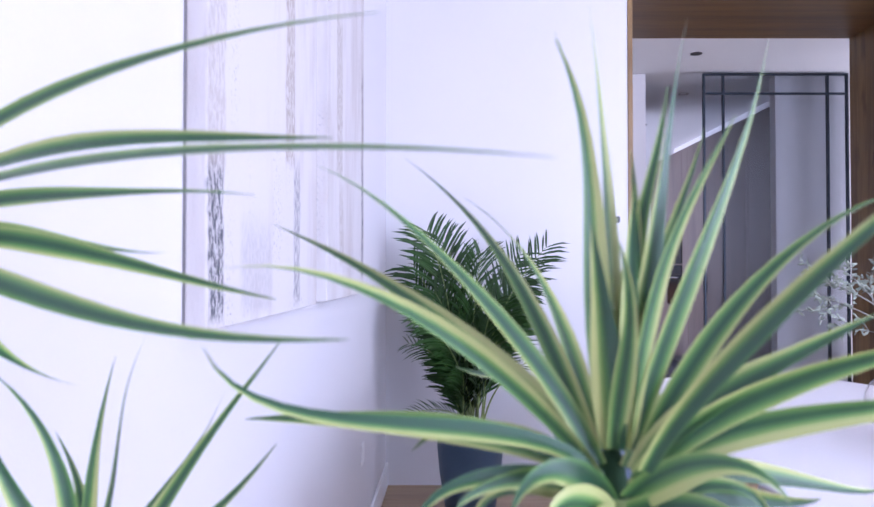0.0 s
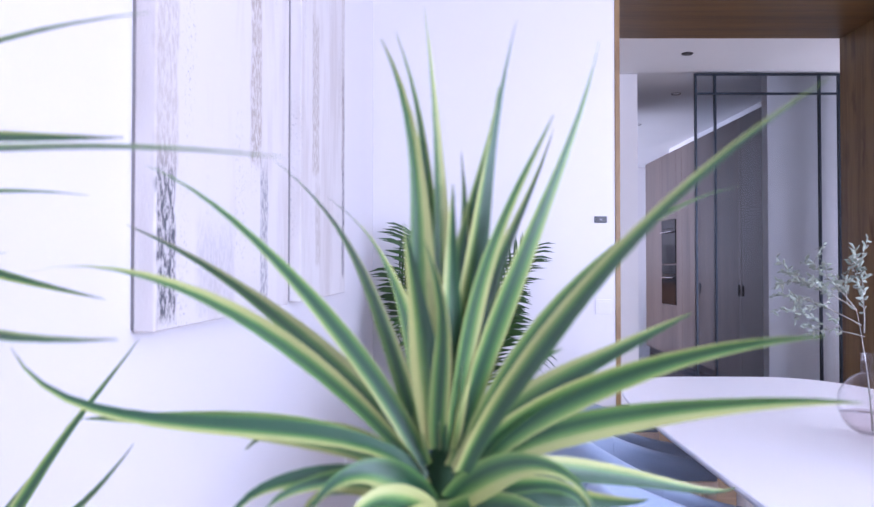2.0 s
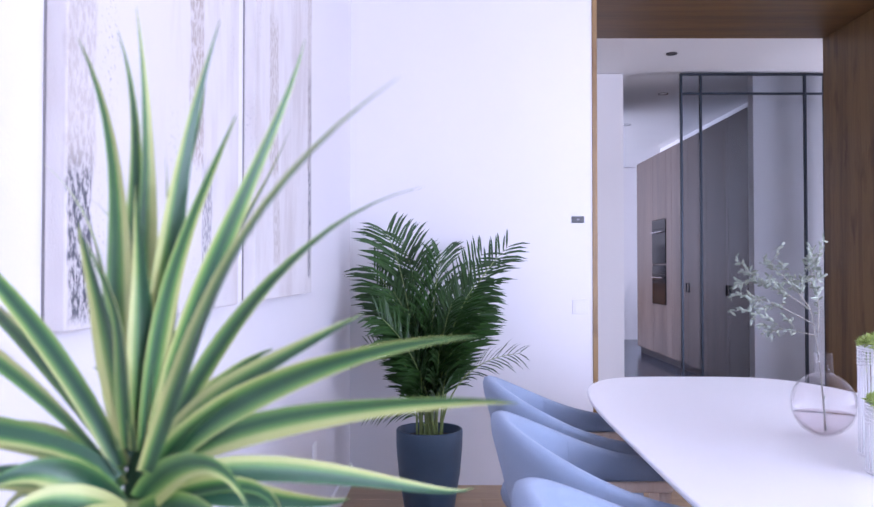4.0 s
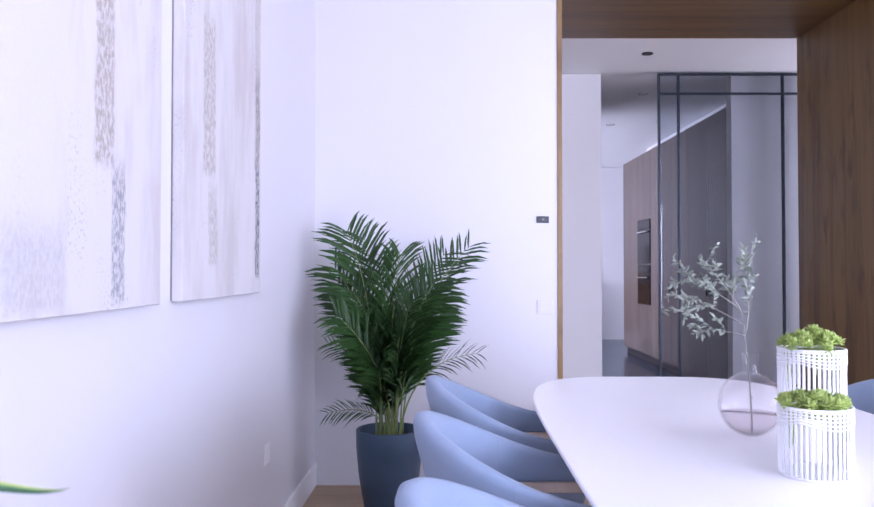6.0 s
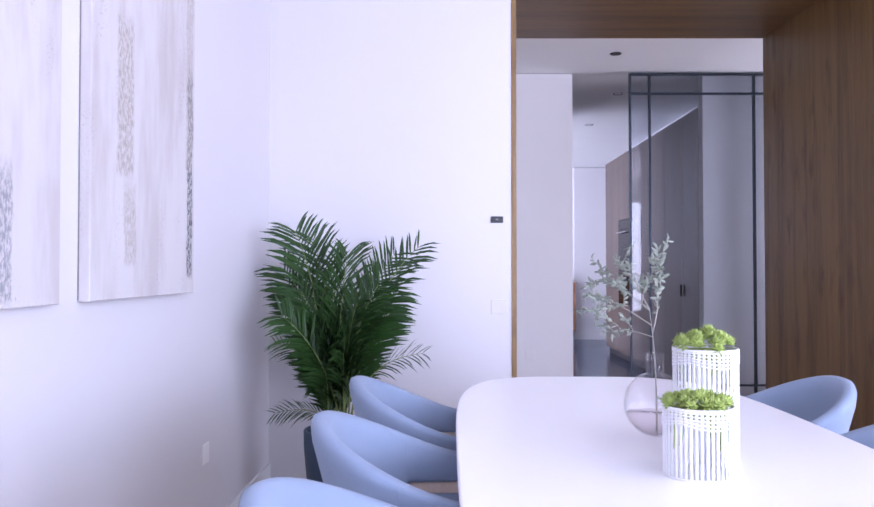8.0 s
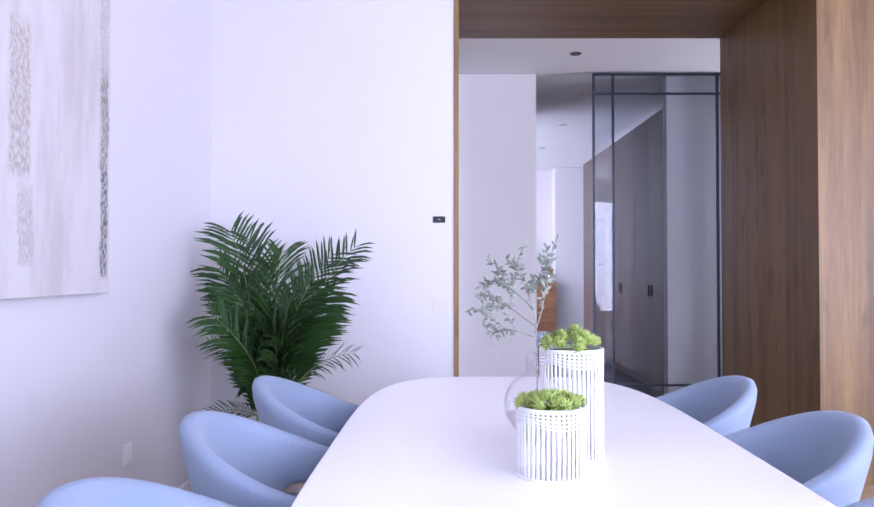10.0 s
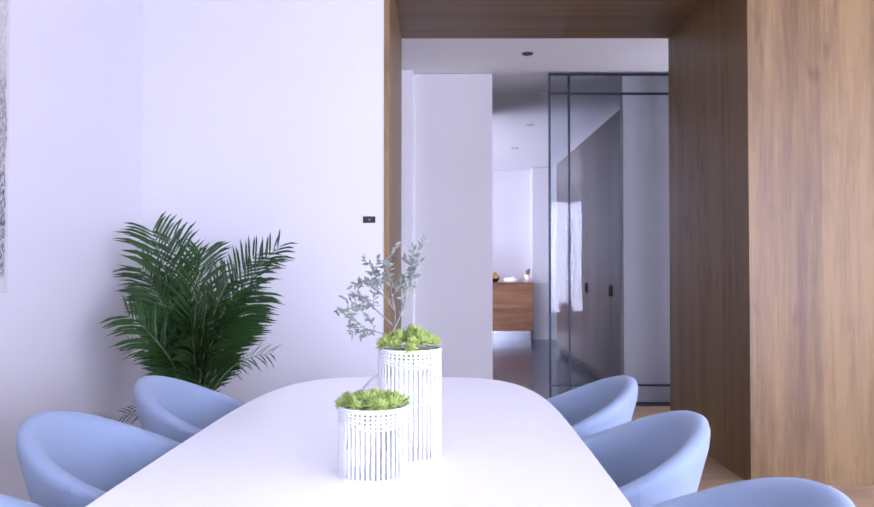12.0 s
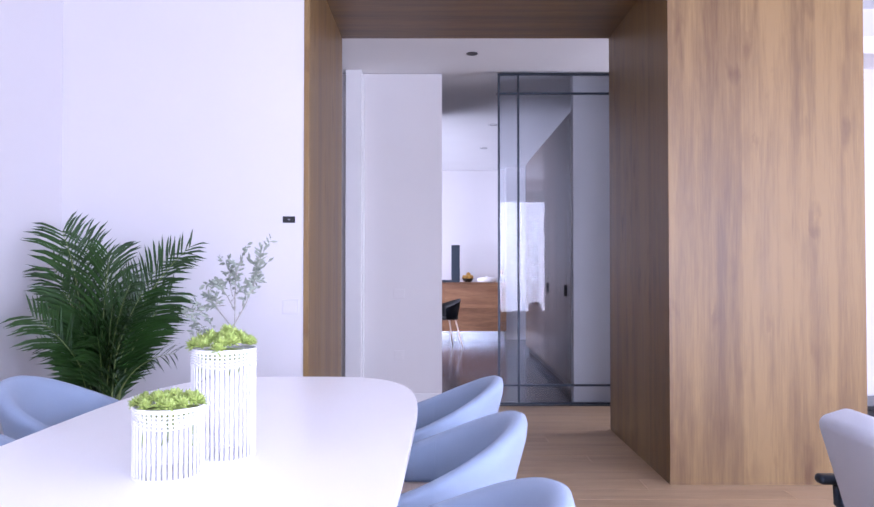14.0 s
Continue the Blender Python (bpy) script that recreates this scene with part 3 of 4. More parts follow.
# ---------------------------------------------------------------- dining chair, facing +x
def dining_chair():
    ch = tagged(empty("dining_chair"), "blue-grey upholstered tub chair with pale wooden frame", "chair", "chairs round the dining table")

    def rim(s):
        """A place on the shell's middle line, s from -1 (one arm's front) over 0 (back) to 1."""
        u = abs(s)
        if u < 0.62:
            g = u / 0.62 * radians(92)
            x, y = -0.035 - 0.245 * math.cos(g), 0.250 * math.sin(g)
        else:
            k = (u - 0.62) / 0.38
            x, y = -0.027 + 0.255 * k, 0.250 - 0.006 * k
        y = math.copysign(y, s) if s else 0.0
        top = 0.835 - 0.175 * (1 - math.cos(min(1, u / 0.98) * math.pi)) / 2
        k = min(1.0, max(0.0, (u - 0.28) / 0.30))
        low = 0.455 + 0.147 * k * k * (3 - 2 * k)
        return x, y, top, low

    def section(s):
        x, y, top, low = rim(s)
        x2, y2, _, _ = rim(s + 0.001)
        d = Vector((x2 - x, y2 - y, 0)).normalized()
        nrm = Vector((d.y, -d.x, 0))
        if nrm.dot(Vector((x + 0.02, y, 0))) < 0:
            nrm = -nrm
        flare = 0.20
        ring = []
        for k in range(16):
            g = 2 * math.pi * k / 16
            ex, ez = math.cos(g), math.sin(g)
            ex, ez = math.copysign(abs(ex) ** 0.75, ex), math.copysign(abs(ez) ** 0.35, ez)
            hz = (top - low) / 2
            z = (top + low) / 2 + ez * hz
            thick = 0.026 + 0.006 * (z - low) / (top - low)
            lean = flare * (z - top) * 1.3
            ring.append(Vector((x, y, z)) + nrm * (ex * thick + lean))
        return ring

    def band(s0, s1, steps):
        bm = bmesh.new()
        rings = [[bm.verts.new(v) for v in section(s0 + (s1 - s0) * i / steps)] for i in range(steps + 1)]
        for a, c in zip(rings, rings[1:]):
            for k in range(16):
                j = (k + 1) % 16
                bm.faces.new((a[k], a[j], c[j], c[k]))
        if s0 <= -1:
            bm.faces.new(rings[0][::-1])
        if s1 >= 1:
            bm.faces.new(rings[-1])
        bmesh.ops.recalc_face_normals(bm, faces=bm.faces)
        return bm

    part("backrest", band(-0.555, 0.555, 40), FABRIC, ch, "curved blue-grey backrest", True)
    for e in (-0.555, 0.555):
        ring = section(e)
        part("seam", tube(ring + ring[:1], 0.0011, 6), FABRIC, ch, "", True)
    part("armrest", band(0.555, 1.0, 16), FABRIC, ch, "", True)
    part("armrest", band(-1.0, -0.555, 16), FABRIC, ch, "", True)
    bm = lathe([(0.0, 0.40), (0.20, 0.40), (0.232, 0.415), (0.240, 0.44), (0.232, 0.465), (0.20, 0.478), (0.0, 0.486)], 32)
    part("seat", bm, FABRIC, ch, "", True)
    for sy in (-1, 1):
        part("side_rail", box(-0.12, sy * 0.228 - 0.015, 0.570, 0.235, sy * 0.228 + 0.015, 0.603, 0.006), BEECH, ch, "pale wooden arm rail")
        part("leg", tube([(0.215, sy * 0.228, 0.571), (0.225, sy * 0.25, 0.0)], 0.017, 10, taper=0.7), BEECH, ch, "", True)
        part("leg", tube([(-0.12, sy * 0.17, 0.47), (-0.235, sy * 0.22, 0.0)], 0.018, 10, taper=0.65), BEECH, ch, "", True)
    return ch


chair = dining_chair()
chair.matrix_world = pose(0.655, 2.63, 0, 0, 0, 0)
for x, y, turn in ((0.635, 1.967, 1), (0.625, 1.30, -1), (1.742, 2.63, 180), (1.745, 1.967, 179), (1.745, 1.30, 181)):
    copy_thing(chair, pose(x, y, 0, 0, 0, turn))


# ---------------------------------------------------------------- paintings on the west wall
# grey of the thin stretcher strip paints the shadow line between canvas and wall
SHADOW_GAP = mat("grey_shadow_gap", (0.26, 0.25, 0.255), 0.7, vary=0.15, scale=20)


def painting(y0, y1, seed, marks, label):
    p = tagged(empty("painting"), label, "painting", "paintings on the white wall")
    p.matrix_world = west((y0 + y1) / 2, 1.11)
    w, h, d = y1 - y0, 1.5, 0.036
    part("shadow_gap_strip", box(0.0, -w / 2 + 0.003, 0.003, 0.0045, w / 2 - 0.003, h - 0.003), SHADOW_GAP, p, "stretcher strip behind the canvas, grey as the shadow gap")
    bm = box(0.0045, -w / 2, 0, d, w / 2, h, 0.003, 2)
    bm.normal_update()
    uvl = bm.loops.layers.uv.new("UVMap")
    for f in bm.faces:
        for lp in f.loops:
            # the paint runs on over the stretched edges
            over = (d - lp.vert.co.x) / w * (f.normal.y > 0.5) - (d - lp.vert.co.x) / w * (f.normal.y < -0.5)
            lp[uvl].uv = (lp.vert.co.y / w + 0.5 + over, lp.vert.co.z / h)
    part("canvas", bm, canvas("canvas_paint", seed, marks), p, "pale canvas with beige and charcoal streaks")


INK, SAND, GREY = (0.07, 0.075, 0.09), (0.37, 0.328, 0.282), (0.24, 0.24, 0.26)
painting(1.095, 1.965, 3.0, ((0.075, 0.05, 0.0, 0.20, 1.0, INK), (0.075, 0.06, 0.15, 0.44, 0.6, SAND), (0.66, 0.06, 0.20, 0.62, 1.1, SAND), (0.74, 0.045, 0.0, 0.24, 0.9, GREY),
                             (0.35, 0.14, 0.0, 0.14, 0.35, GREY)), "pale abstract canvas with charcoal streaks stretched over its edges")
painting(2.125, 2.968, 8.0, ((0.29, 0.08, 0.24, 0.60, 0.9, SAND), (0.335, 0.06, 0.06, 0.26, 0.7, SAND), (0.965, 0.040, 0.03, 0.58, 1.0, INK), (0.955, 0.05, 0.30, 0.9, 0.6, SAND)),
         "pale abstract canvas with dark edge streak stretched over its edges")


# ---------------------------------------------------------------- palm in pot
def leaflet(bm, root, along, out, length, width):
    """A narrow folded blade that droops at its end."""
    side = along.cross(out).normalized()
    rows = []
    for k, (t, w) in enumerate(((0.0, 0.35), (0.3, 1.0), (0.65, 0.8), (1.0, 0.02))):
        c = root + out * (length * t) + Vector((0, 0, -0.20 * length * t * t * t))
        wv = along.normalized() * (width * w * 0.5)
        rows.append((bm.verts.new(c - wv), bm.verts.new(c + side * (width * w * 0.18)), bm.verts.new(c + wv)))
    for a, c in zip(rows, rows[1:]):
        bm.faces.new((a[0], a[1], c[1], c[0]))
        bm.faces.new((a[1], a[2], c[2], c[1]))


def frond(rng, base, tip, bend, pairs, leaf, start, wide):
    """Stem and blades of one frond from base to tip."""
    base, tip = Vector(base), Vector(tip)
    ctrl = base + (tip - base) * 0.5 + Vector(bend)
    pts = [base * (1 - t) ** 2 + ctrl * (2 * t * (1 - t)) + tip * t * t for t in [i / 24 for i in range(25)]]
    stem = tube(pts, 0.0055, 6, taper=0.2)
    roll = rng.uniform(0.75, 1.5) * (1 if tip.x < base.x else -1)
    bm = bmesh.new()
    for i in range(pairs):
        t = start + (0.995 - start) * i / (pairs - 1)
        f = t * 24
        k = min(23, int(f))
        p = pts[k].lerp(pts[k + 1], f - k)
        d = (pts[k + 1] - pts[k]).normalized()
        up = Vector((0, 0, 1)) - d * d.z
        if up.length < 0.2:
            up = Vector((0, -1, 0)) - d * d.dot(Vector((0, -1, 0)))
        up.normalize()
        side = d.cross(up).normalized()
        side, up = side * math.cos(roll) + up * math.sin(roll), up * math.cos(roll) - side * math.sin(roll)
        u = (t - start) / (1 - start)
        ln = leaf * (0.45 + 1.1 * math.sin(math.pi * (0.18 + 0.72 * u)) * 0.6) * rng.uniform(0.85, 1.1)
        for s in (-1, 1):
            out = (side * s * rng.uniform(0.62, 0.82) + d * rng.uniform(0.72, 0.95) + up * rng.uniform(-0.1, 0.3)).normalized()
            leaflet(bm, p, d, out, ln, wide * rng.uniform(0.8, 1.15))
    return stem, bm


def palm():
    rng = random.Random(5)
    x, y = 0.163, 3.81
    pot = tagged(empty("plant_pot", x, y, 0), "tall slate-blue tapered round plant pot", "plant pot")
    part("body", lathe([(0.0, 0.0), (0.112, 0.0), (0.118, 0.006), (0.150, 0.20), (0.162, 0.33), (0.163, 0.412), (0.160, 0.418), (0.152, 0.418), (0.149, 0.412), (0.147, 0.36), (0.0, 0.355)], 48), POT, pot, "", True)
    part("soil", lathe([(0.0, 0.352), (0.146, 0.352), (0.144, 0.372), (0.07, 0.380), (0.0, 0.378)], 24), SOIL, pot)
    pl = tagged(empty("areca_palm", x, y, 0.37), "lush dark green areca palm in slate-blue pot", "palm")
    ends = []
    # crown: tip across, depth, height above the soil, blade length
    for dx, dz, leaf in ((-0.27, 1.10, 0.21), (-0.17, 1.06, 0.22), (0.44, 1.02, 0.17), (0.30, 0.98, 0.18), (-0.35, 0.90, 0.19), (-0.34, 0.80, 0.18), (-0.29, 0.66, 0.17),
                         (0.06, 0.97, 0.21), (0.31, 0.76, 0.18), (0.28, 0.66, 0.16), (-0.06, 0.92, 0.22), (0.24, 0.82, 0.2), (-0.22, 0.78, 0.2), (0.12, 0.72, 0.2), (-0.1, 0.66, 0.2),
                         (-0.38, 0.50, 0.12), (0.47, 0.47, 0.145), (-0.36, 0.15, 0.10), (-0.14, 0.30, 0.12), (0.05, 0.56, 0.18), (-0.13, 0.56, 0.17)):
        ends.append((dx, rng.uniform(-0.24, 0.20) * (0.5 + dz * 0.6), dz, leaf))
    ends += [(rng.uniform(-0.24, 0.25), rng.uniform(-0.22, 0.18), rng.uniform(0.55, 0.88), 0.2) for _ in range(5)]
    ends += [(rng.uniform(-0.15, 0.12), rng.uniform(-0.18, 0.10), rng.uniform(0.34, 0.58), 0.15) for _ in range(10)]
    for i, (dx, dy, dz, leaf) in enumerate(ends):
        bx, by = rng.uniform(-0.045, 0.045) + 0.06 * dx, rng.uniform(-0.04, 0.04)
        low = leaf < 0.15
        stem, bm = frond(rng, (bx, by, 0.0), (dx * (0.80 if dx < 0 else 0.9), dy, dz * 0.925), (-0.30 * dx, -0.3 * dy, 0.16 * dz + (0.10 if low else 0.0)), 25 if not low else 15, leaf * (1.22 if not low else 0.95), 0.27 if not low else 0.42, 0.0185 if not low else 0.0085)
        st = part("stem", stem, PALMSTEM, pl, "", True)
        part("frond", bm, PALMLEAF, st)


palm()


# ---------------------------------------------------------------- strap-leaved plant close to the walk
def strap(bm, uvl, base, tip, sag, width, facing, wave, twist, lift):
    base, tip = Vector(base), Vector(tip)
    length = (tip - base).length
    rise = base + Vector((0, 0, 1)) * (lift * length) + (tip - base) * (0.33 - lift) + sag * (1.33 - 8 * lift if lift < 0.1 else 0.0)
    far = ((base.lerp(tip, 0.5) + sag) * 8 - base - rise * 3 - tip) / 3
    wave *= min(1.0, length / 0.13)
    n = 16
    rows = []
    for i in range(n + 1):
        t = i / n
        q = 1 - t
        p = base * q ** 3 + rise * (3 * t * q * q) + far * (3 * t * t * q) + tip * t ** 3
        d = ((rise - base) * (q * q) + (far - rise) * (2 * t * q) + (tip - far) * (t * t)).normalized()
        side = d.cross(facing)
        if side.length < 0.1:
            side = d.cross(Vector((0.3, 0, 1)))
        side.normalize()
        nrm = side.cross(d).normalized()
        p = p + side * (wave * math.sin(3.6 * t + wave * 900) * t) + nrm * (wave * 0.8 * math.sin(5.0 * t + wave * 500) * t)
        turn = twist * (t - 0.25)
        side, nrm = side * math.cos(turn) + nrm * math.sin(turn), nrm * math.cos(turn) - side * math.sin(turn)
        w = width * (0.95 + 0.25 * math.sin(math.pi * min(1, t * 1.5))) * (1 - max(0, (t - 0.35) / 0.65) ** 1.5) * 0.5 + 0.0002
        rows.append([bm.verts.new(p + side * (w * u) + nrm * (w * 0.35 * abs(u))) for u in (-1, -0.5, 0, 0.5, 1)])
    for i, (a, c) in enumerate(zip(rows, rows[1:])):
        for k in range(4):
            f = bm.faces.new((a[k], a[k + 1], c[k + 1], c[k]))
            f.smooth = True
            us = (-1 + 0.5 * k, -0.5 + 0.5 * k)
            for lp, (u, v) in zip(f.loops, ((us[0], i), (us[1], i), (us[1], i + 1), (us[0], i + 1))):
                lp[uvl].uv = (u, v / n)


def head(plant, rng, centre, leaves, width, lift=0.16):
    """A rosette; leaves give tip across and up, bow and depth, all in cm."""
    c = Vector(centre)
    for dx, dz, bow, dy in leaves:
        bm = bmesh.new()
        uvl = bm.loops.layers.uv.new("UVMap")
        steep = dz / math.hypot(dx, dz)
        up = -0.010 + 0.012 * max(0.0, steep) ** 3 - 0.016 * max(0.0, 0.35 - steep)
        base = c + Vector((max(-0.007, min(0.009, dx * 0.001)), 0.004 + dy * 0.0012, up))
        tip = c + Vector((dx, dy, dz)) * 0.01
        way = Vector((tip.x - base.x, 0, tip.z - base.z)).normalized()
        out = Vector((-way.z, 0, way.x)) if way.x > 0 else Vector((way.z, 0, -way.x))
        strap(bm, uvl, base, tip, out * (bow * 0.01), width * rng.uniform(0.62, 1.12), Vector((rng.uniform(-0.9, 0.9), -1, rng.uniform(0.0, 1.1))), rng.choice((-1, 1)) * rng.uniform(0.003, 0.0085), rng.uniform(-1.5, 1.5), lift)
        part("leaf", bm, STRAP, plant)


def dracaena():
    rng = random.Random(11)
    pot = tagged(empty("planter", -0.06, 0.42, 0), "dark round planter on the floor", "plant pot")
    part("body", lathe([(0.0, 0.0), (0.115, 0.0), (0.14, 0.3), (0.15, 0.52), (0.143, 0.525), (0.136, 0.5), (0.0, 0.49)], 36), POT, pot, "", True)
    pl = tagged(empty("dracaena", -0.06, 0.42, 0.49), "variegated green and cream strap-leaved plant", "plant")
    k = Vector((-0.06, 0.42, 0.49))
    heads = [Vector((0.0744, 0.32, 1.124)), Vector((-0.19, 0.40, 1.03)), Vector((-0.25, 0.34, 1.235))]
    for hd in heads:
        q = hd - k
        part("stem", tube([(q.x * 0.25, q.y * 0.25, 0.0), (q.x * 0.6, q.y * 0.5, q.z * 0.45), (q.x * 0.97, q.y * 0.98, q.z * 0.85), (q.x, q.y + 0.004, q.z - 0.02)], 0.0075, 8, taper=0.8), PALMSTEM, pl, "bare ringed plant stem", True)
    hub = heads[0] - k
    # young upright blades
    head(pl, rng, hub, ((-3.0, 17.0, 0.8, 0.4), (-0.6, 19.2, 0.2, 2.0), (-2.2, 18.5, 0.8, 2.5), (3.5, 18.3, 0.1, 0.4), (4.0, 14.0, 0.4, -1.0), (1.9, 15.5, -0.2, 1.0), (6.9, 17.5, -0.1, 0.5),
                        (5.0, 14.6, 0.3, 5.0), (0.6, 11.0, -0.0, -1.0), (-0.5, 8.7, 0.5, -3.0), (-1.3, 9.4, 0.1, -2.0), (1.1, 12.7, -0.1, 1.0)), 0.0112, 0.12)
    # grown blades to both sides
    head(pl, rng, hub, ((11.6, 12.8, 1.1, -10.0), (12.1, 10.7, 2.0, -0.8), (9.8, 5.8, 1.0, -2.0), (14.1, 5.2, 1.6, -3.7), (15.5, 2.5, 1.5, -3.5), (14.3, -3.0, 0.5, 6.0), (8.9, -2.4, 0.4, 1.0),
                        (5.4, 4.0, 0.8, 2.0)), 0.0098)
    head(pl, rng, hub, ((-9.0, 13.8, 1.2, 10.0), (-12.7, 11.5, 1.6, 1.0), (-15.6, 9.6, 1.2, 6.0), (-16.5, 7.0, 2.6, -1.0), (-16.5, 4.5, -0.4, -3.0), (-16.0, 0.7, 1.4, 2.0), (-8.6, -0.2, 1.5, 2.0),
                        (-6.9, -1.6, 1.0, -2.0), (-6.7, 2.1, 1.3, 10.0), (-5.5, 11.6, 1.0, 10.0)), 0.0098)
    # old blades that curl down round the stem
    head(pl, rng, hub, ((-8.3, -3.0, 2.0, -2), (-6.0, -3.8, 1.7, 1), (4.4, -3.9, 1.5, -3), (-0.5, -4.6, 0.8, -3), (2.0, -4.4, 1.0, -4), (-3.6, -3.0, 1.6, -4), (3.1, -2.6, 1.2, 2),
                        (-3.0, -4.4, 1.4, -3), (6.2, -3.8, 1.8, 0), (-2.0, -3.8, 1.1, -4), (5.4, -1.2, 1.4, -3.4), (-5.0, -1.4, 1.3, -3.6)), 0.0112)
    bm = lathe([(0.0, hub.z - 0.08), (0.0075, hub.z - 0.075), (0.0078, hub.z - 0.045), (0.0078, hub.z - 0.02), (0.005, hub.z - 0.004), (0.0, hub.z + 0.006)], 12)
    bm.transform(Matrix.Translation((hub.x, hub.y + 0.011, 0)))
    part("heart", bm, HEART, pl, "tight green heart of the rosette", True)
    head(pl, rng, heads[1] - k, ((1.7, 12.4, -0.4, 1.0), (4.5, 13.2, 0.0, 0.0), (10.8, 13.5, -0.6, -1.0), (7.6, 11.0, -0.4, 0.0), (10.8, 8.1, -0.6, 0.0), (-3.0, 11.3, 1.9, -2.0), (-1.4, 8.3, 0.9, 2.0), (-3.5, 10.1, 0.5, -3.0)), 0.0085, 0.0)
    head(pl, rng, heads[2] - k, ((23.3, 4.9, 2.2, -9.0), (21.4, 1.7, 1.3, -7.0), (28.3, -0.5, 1.5, -13.0), (17.1, -0.5, 1.1, 0.0), (12.4, -2.2, 0.0, 2.0), (18.2, -4.5, 0.6, -1.0), (22.4, -5.7, -0.9, -9.0), (8.5, -8.7, -1.1, 2.0)), 0.0092, 0.0)


dracaena()


# ---------------------------------------------------------------- things on the table
def basket(x, y, h, r, label):
    b = tagged(empty("wire_basket", x, y, 0.75), label, "basket", "white baskets on the table")
    n = 42
    ring = [(r * math.cos(2 * math.pi * i / 48), r * math.sin(2 * math.pi * i / 48)) for i in range(49)]
    part("rim", tube([(p, q, h) for p, q in ring], 0.0030, 6), WIRE, b, "", True)
    part("foot_ring", tube([(p, q, 0.003) for p, q in ring], 0.0030, 6), WIRE, b, "", True)
    part("base_plate", lathe([(0.0, 0.001), (r - 0.002, 0.001), (r - 0.002, 0.004), (0.0, 0.004)], 32), WIRE, b)
    for i in range(n):
        bm = box(-0.0012, -0.0031, 0.003, 0.0012, 0.0031, h, 0.0009, 1)
        bm.transform(Matrix.Rotation(2 * math.pi * i / n, 4, "Z") @ Matrix.Translation((r, 0, 0)))
        part("strand", bm, WIRE, b, "", True)
    # scalloped netting below the rim: cords that hang in swags
    for row in range(5):
        pts = []
        for i in range(129):
            a = 2 * math.pi * i / 128
            sw = 0.5 + 0.5 * abs(math.sin(1.5 * a + 0.5))
            pts.append(((r + 0.0012) * math.cos(a), (r + 0.0012) * math.sin(a), h - 0.005 - 0.0088 * row * (0.3 + 0.7 * sw)))
        part("netting", tube(pts, 0.0019, 5), WIRE, b, "", True)
    return b


def succulent(x, y, z, r, seed, tall):
    rng = random.Random(seed)
    s = tagged(empty("succulent", x, y, z), "bright lime-green succulent cluster in white basket", "succulent", "succulents in baskets")
    part("liner", lathe([(0.0, -0.02), (r * 0.8, -0.018), (r * 0.93, -0.004), (r * 0.6, 0.002), (0.0, 0.004)], 20), SUCC, s)
    for i in range(26):
        # spread evenly over the mouth, each rosette at its own height and tilt
        a, q = i * 2.39996 + rng.uniform(-0.3, 0.3), r * 0.95 * math.sqrt((i + 0.4) / 26)
        c = Vector((q * math.cos(a), q * math.sin(a), tall * (1 - (q / r) ** 1.8) * rng.uniform(0.5, 1.2) + rng.uniform(0.004, 0.012)))
        lean = Vector((c.x / r * 0.6 + rng.uniform(-0.3, 0.3), c.y / r * 0.6 + rng.uniform(-0.3, 0.3), 1)).normalized()
        tip = lean.to_track_quat("Z", "Y")
        size = rng.uniform(0.8, 1.15)
        bm = bmesh.new()
        for k in range(24):
            g = k * 2.39996
            up = 0.05 + 0.95 * (1 - k / 24)
            d = (tip @ Vector((math.cos(g) * (1.15 - up * 0.8), math.sin(g) * (1.15 - up * 0.8), up))).normalized()
            ln = rng.uniform(0.018, 0.025) * size
            sd = d.cross(Vector((0.1, 0.2, 1))).normalized()
            fr = d.cross(sd)
            m = c + d * ln * 0.6
            vs = [bm.verts.new(c), bm.verts.new(m + sd * 0.0050), bm.verts.new(m + fr * 0.0026), bm.verts.new(m - sd * 0.0050), bm.verts.new(m - fr * 0.0026), bm.verts.new(c + d * ln)]
            for p in range(1, 5):
                o = p % 4 + 1
                bm.faces.new((vs[0], vs[o], vs[p]))
                bm.faces.new((vs[5], vs[p], vs[o]))
        part("rosette", bm, SUCC, s)
    for i in range(9):
        a, q = rng.uniform(0, 6.283), r * 0.8
        p = Vector((q * math.cos(a), q * math.sin(a), -0.01))
        e = p + Vector((rng.uniform(-0.01, 0.01), rng.uniform(-0.01, 0.01), -rng.uniform(0.04, 0.085)))
        part("trailing_shoot", tube([p, p.lerp(e, 0.5) + Vector((0.004, 0, 0)), e], 0.0026, 5, taper=0.5), SUCC, s)


basket(1.227, 1.703, 0.150, 0.075, "short white wire basket with scalloped netting on table")
basket(1.301, 1.870, 0.258, 0.075, "tall white wire basket with scalloped netting on table")
succulent(1.227, 1.703, 0.897, 0.072, 1, 0.012)
succulent(1.301, 1.870, 1.004, 0.072, 2, 0.034)


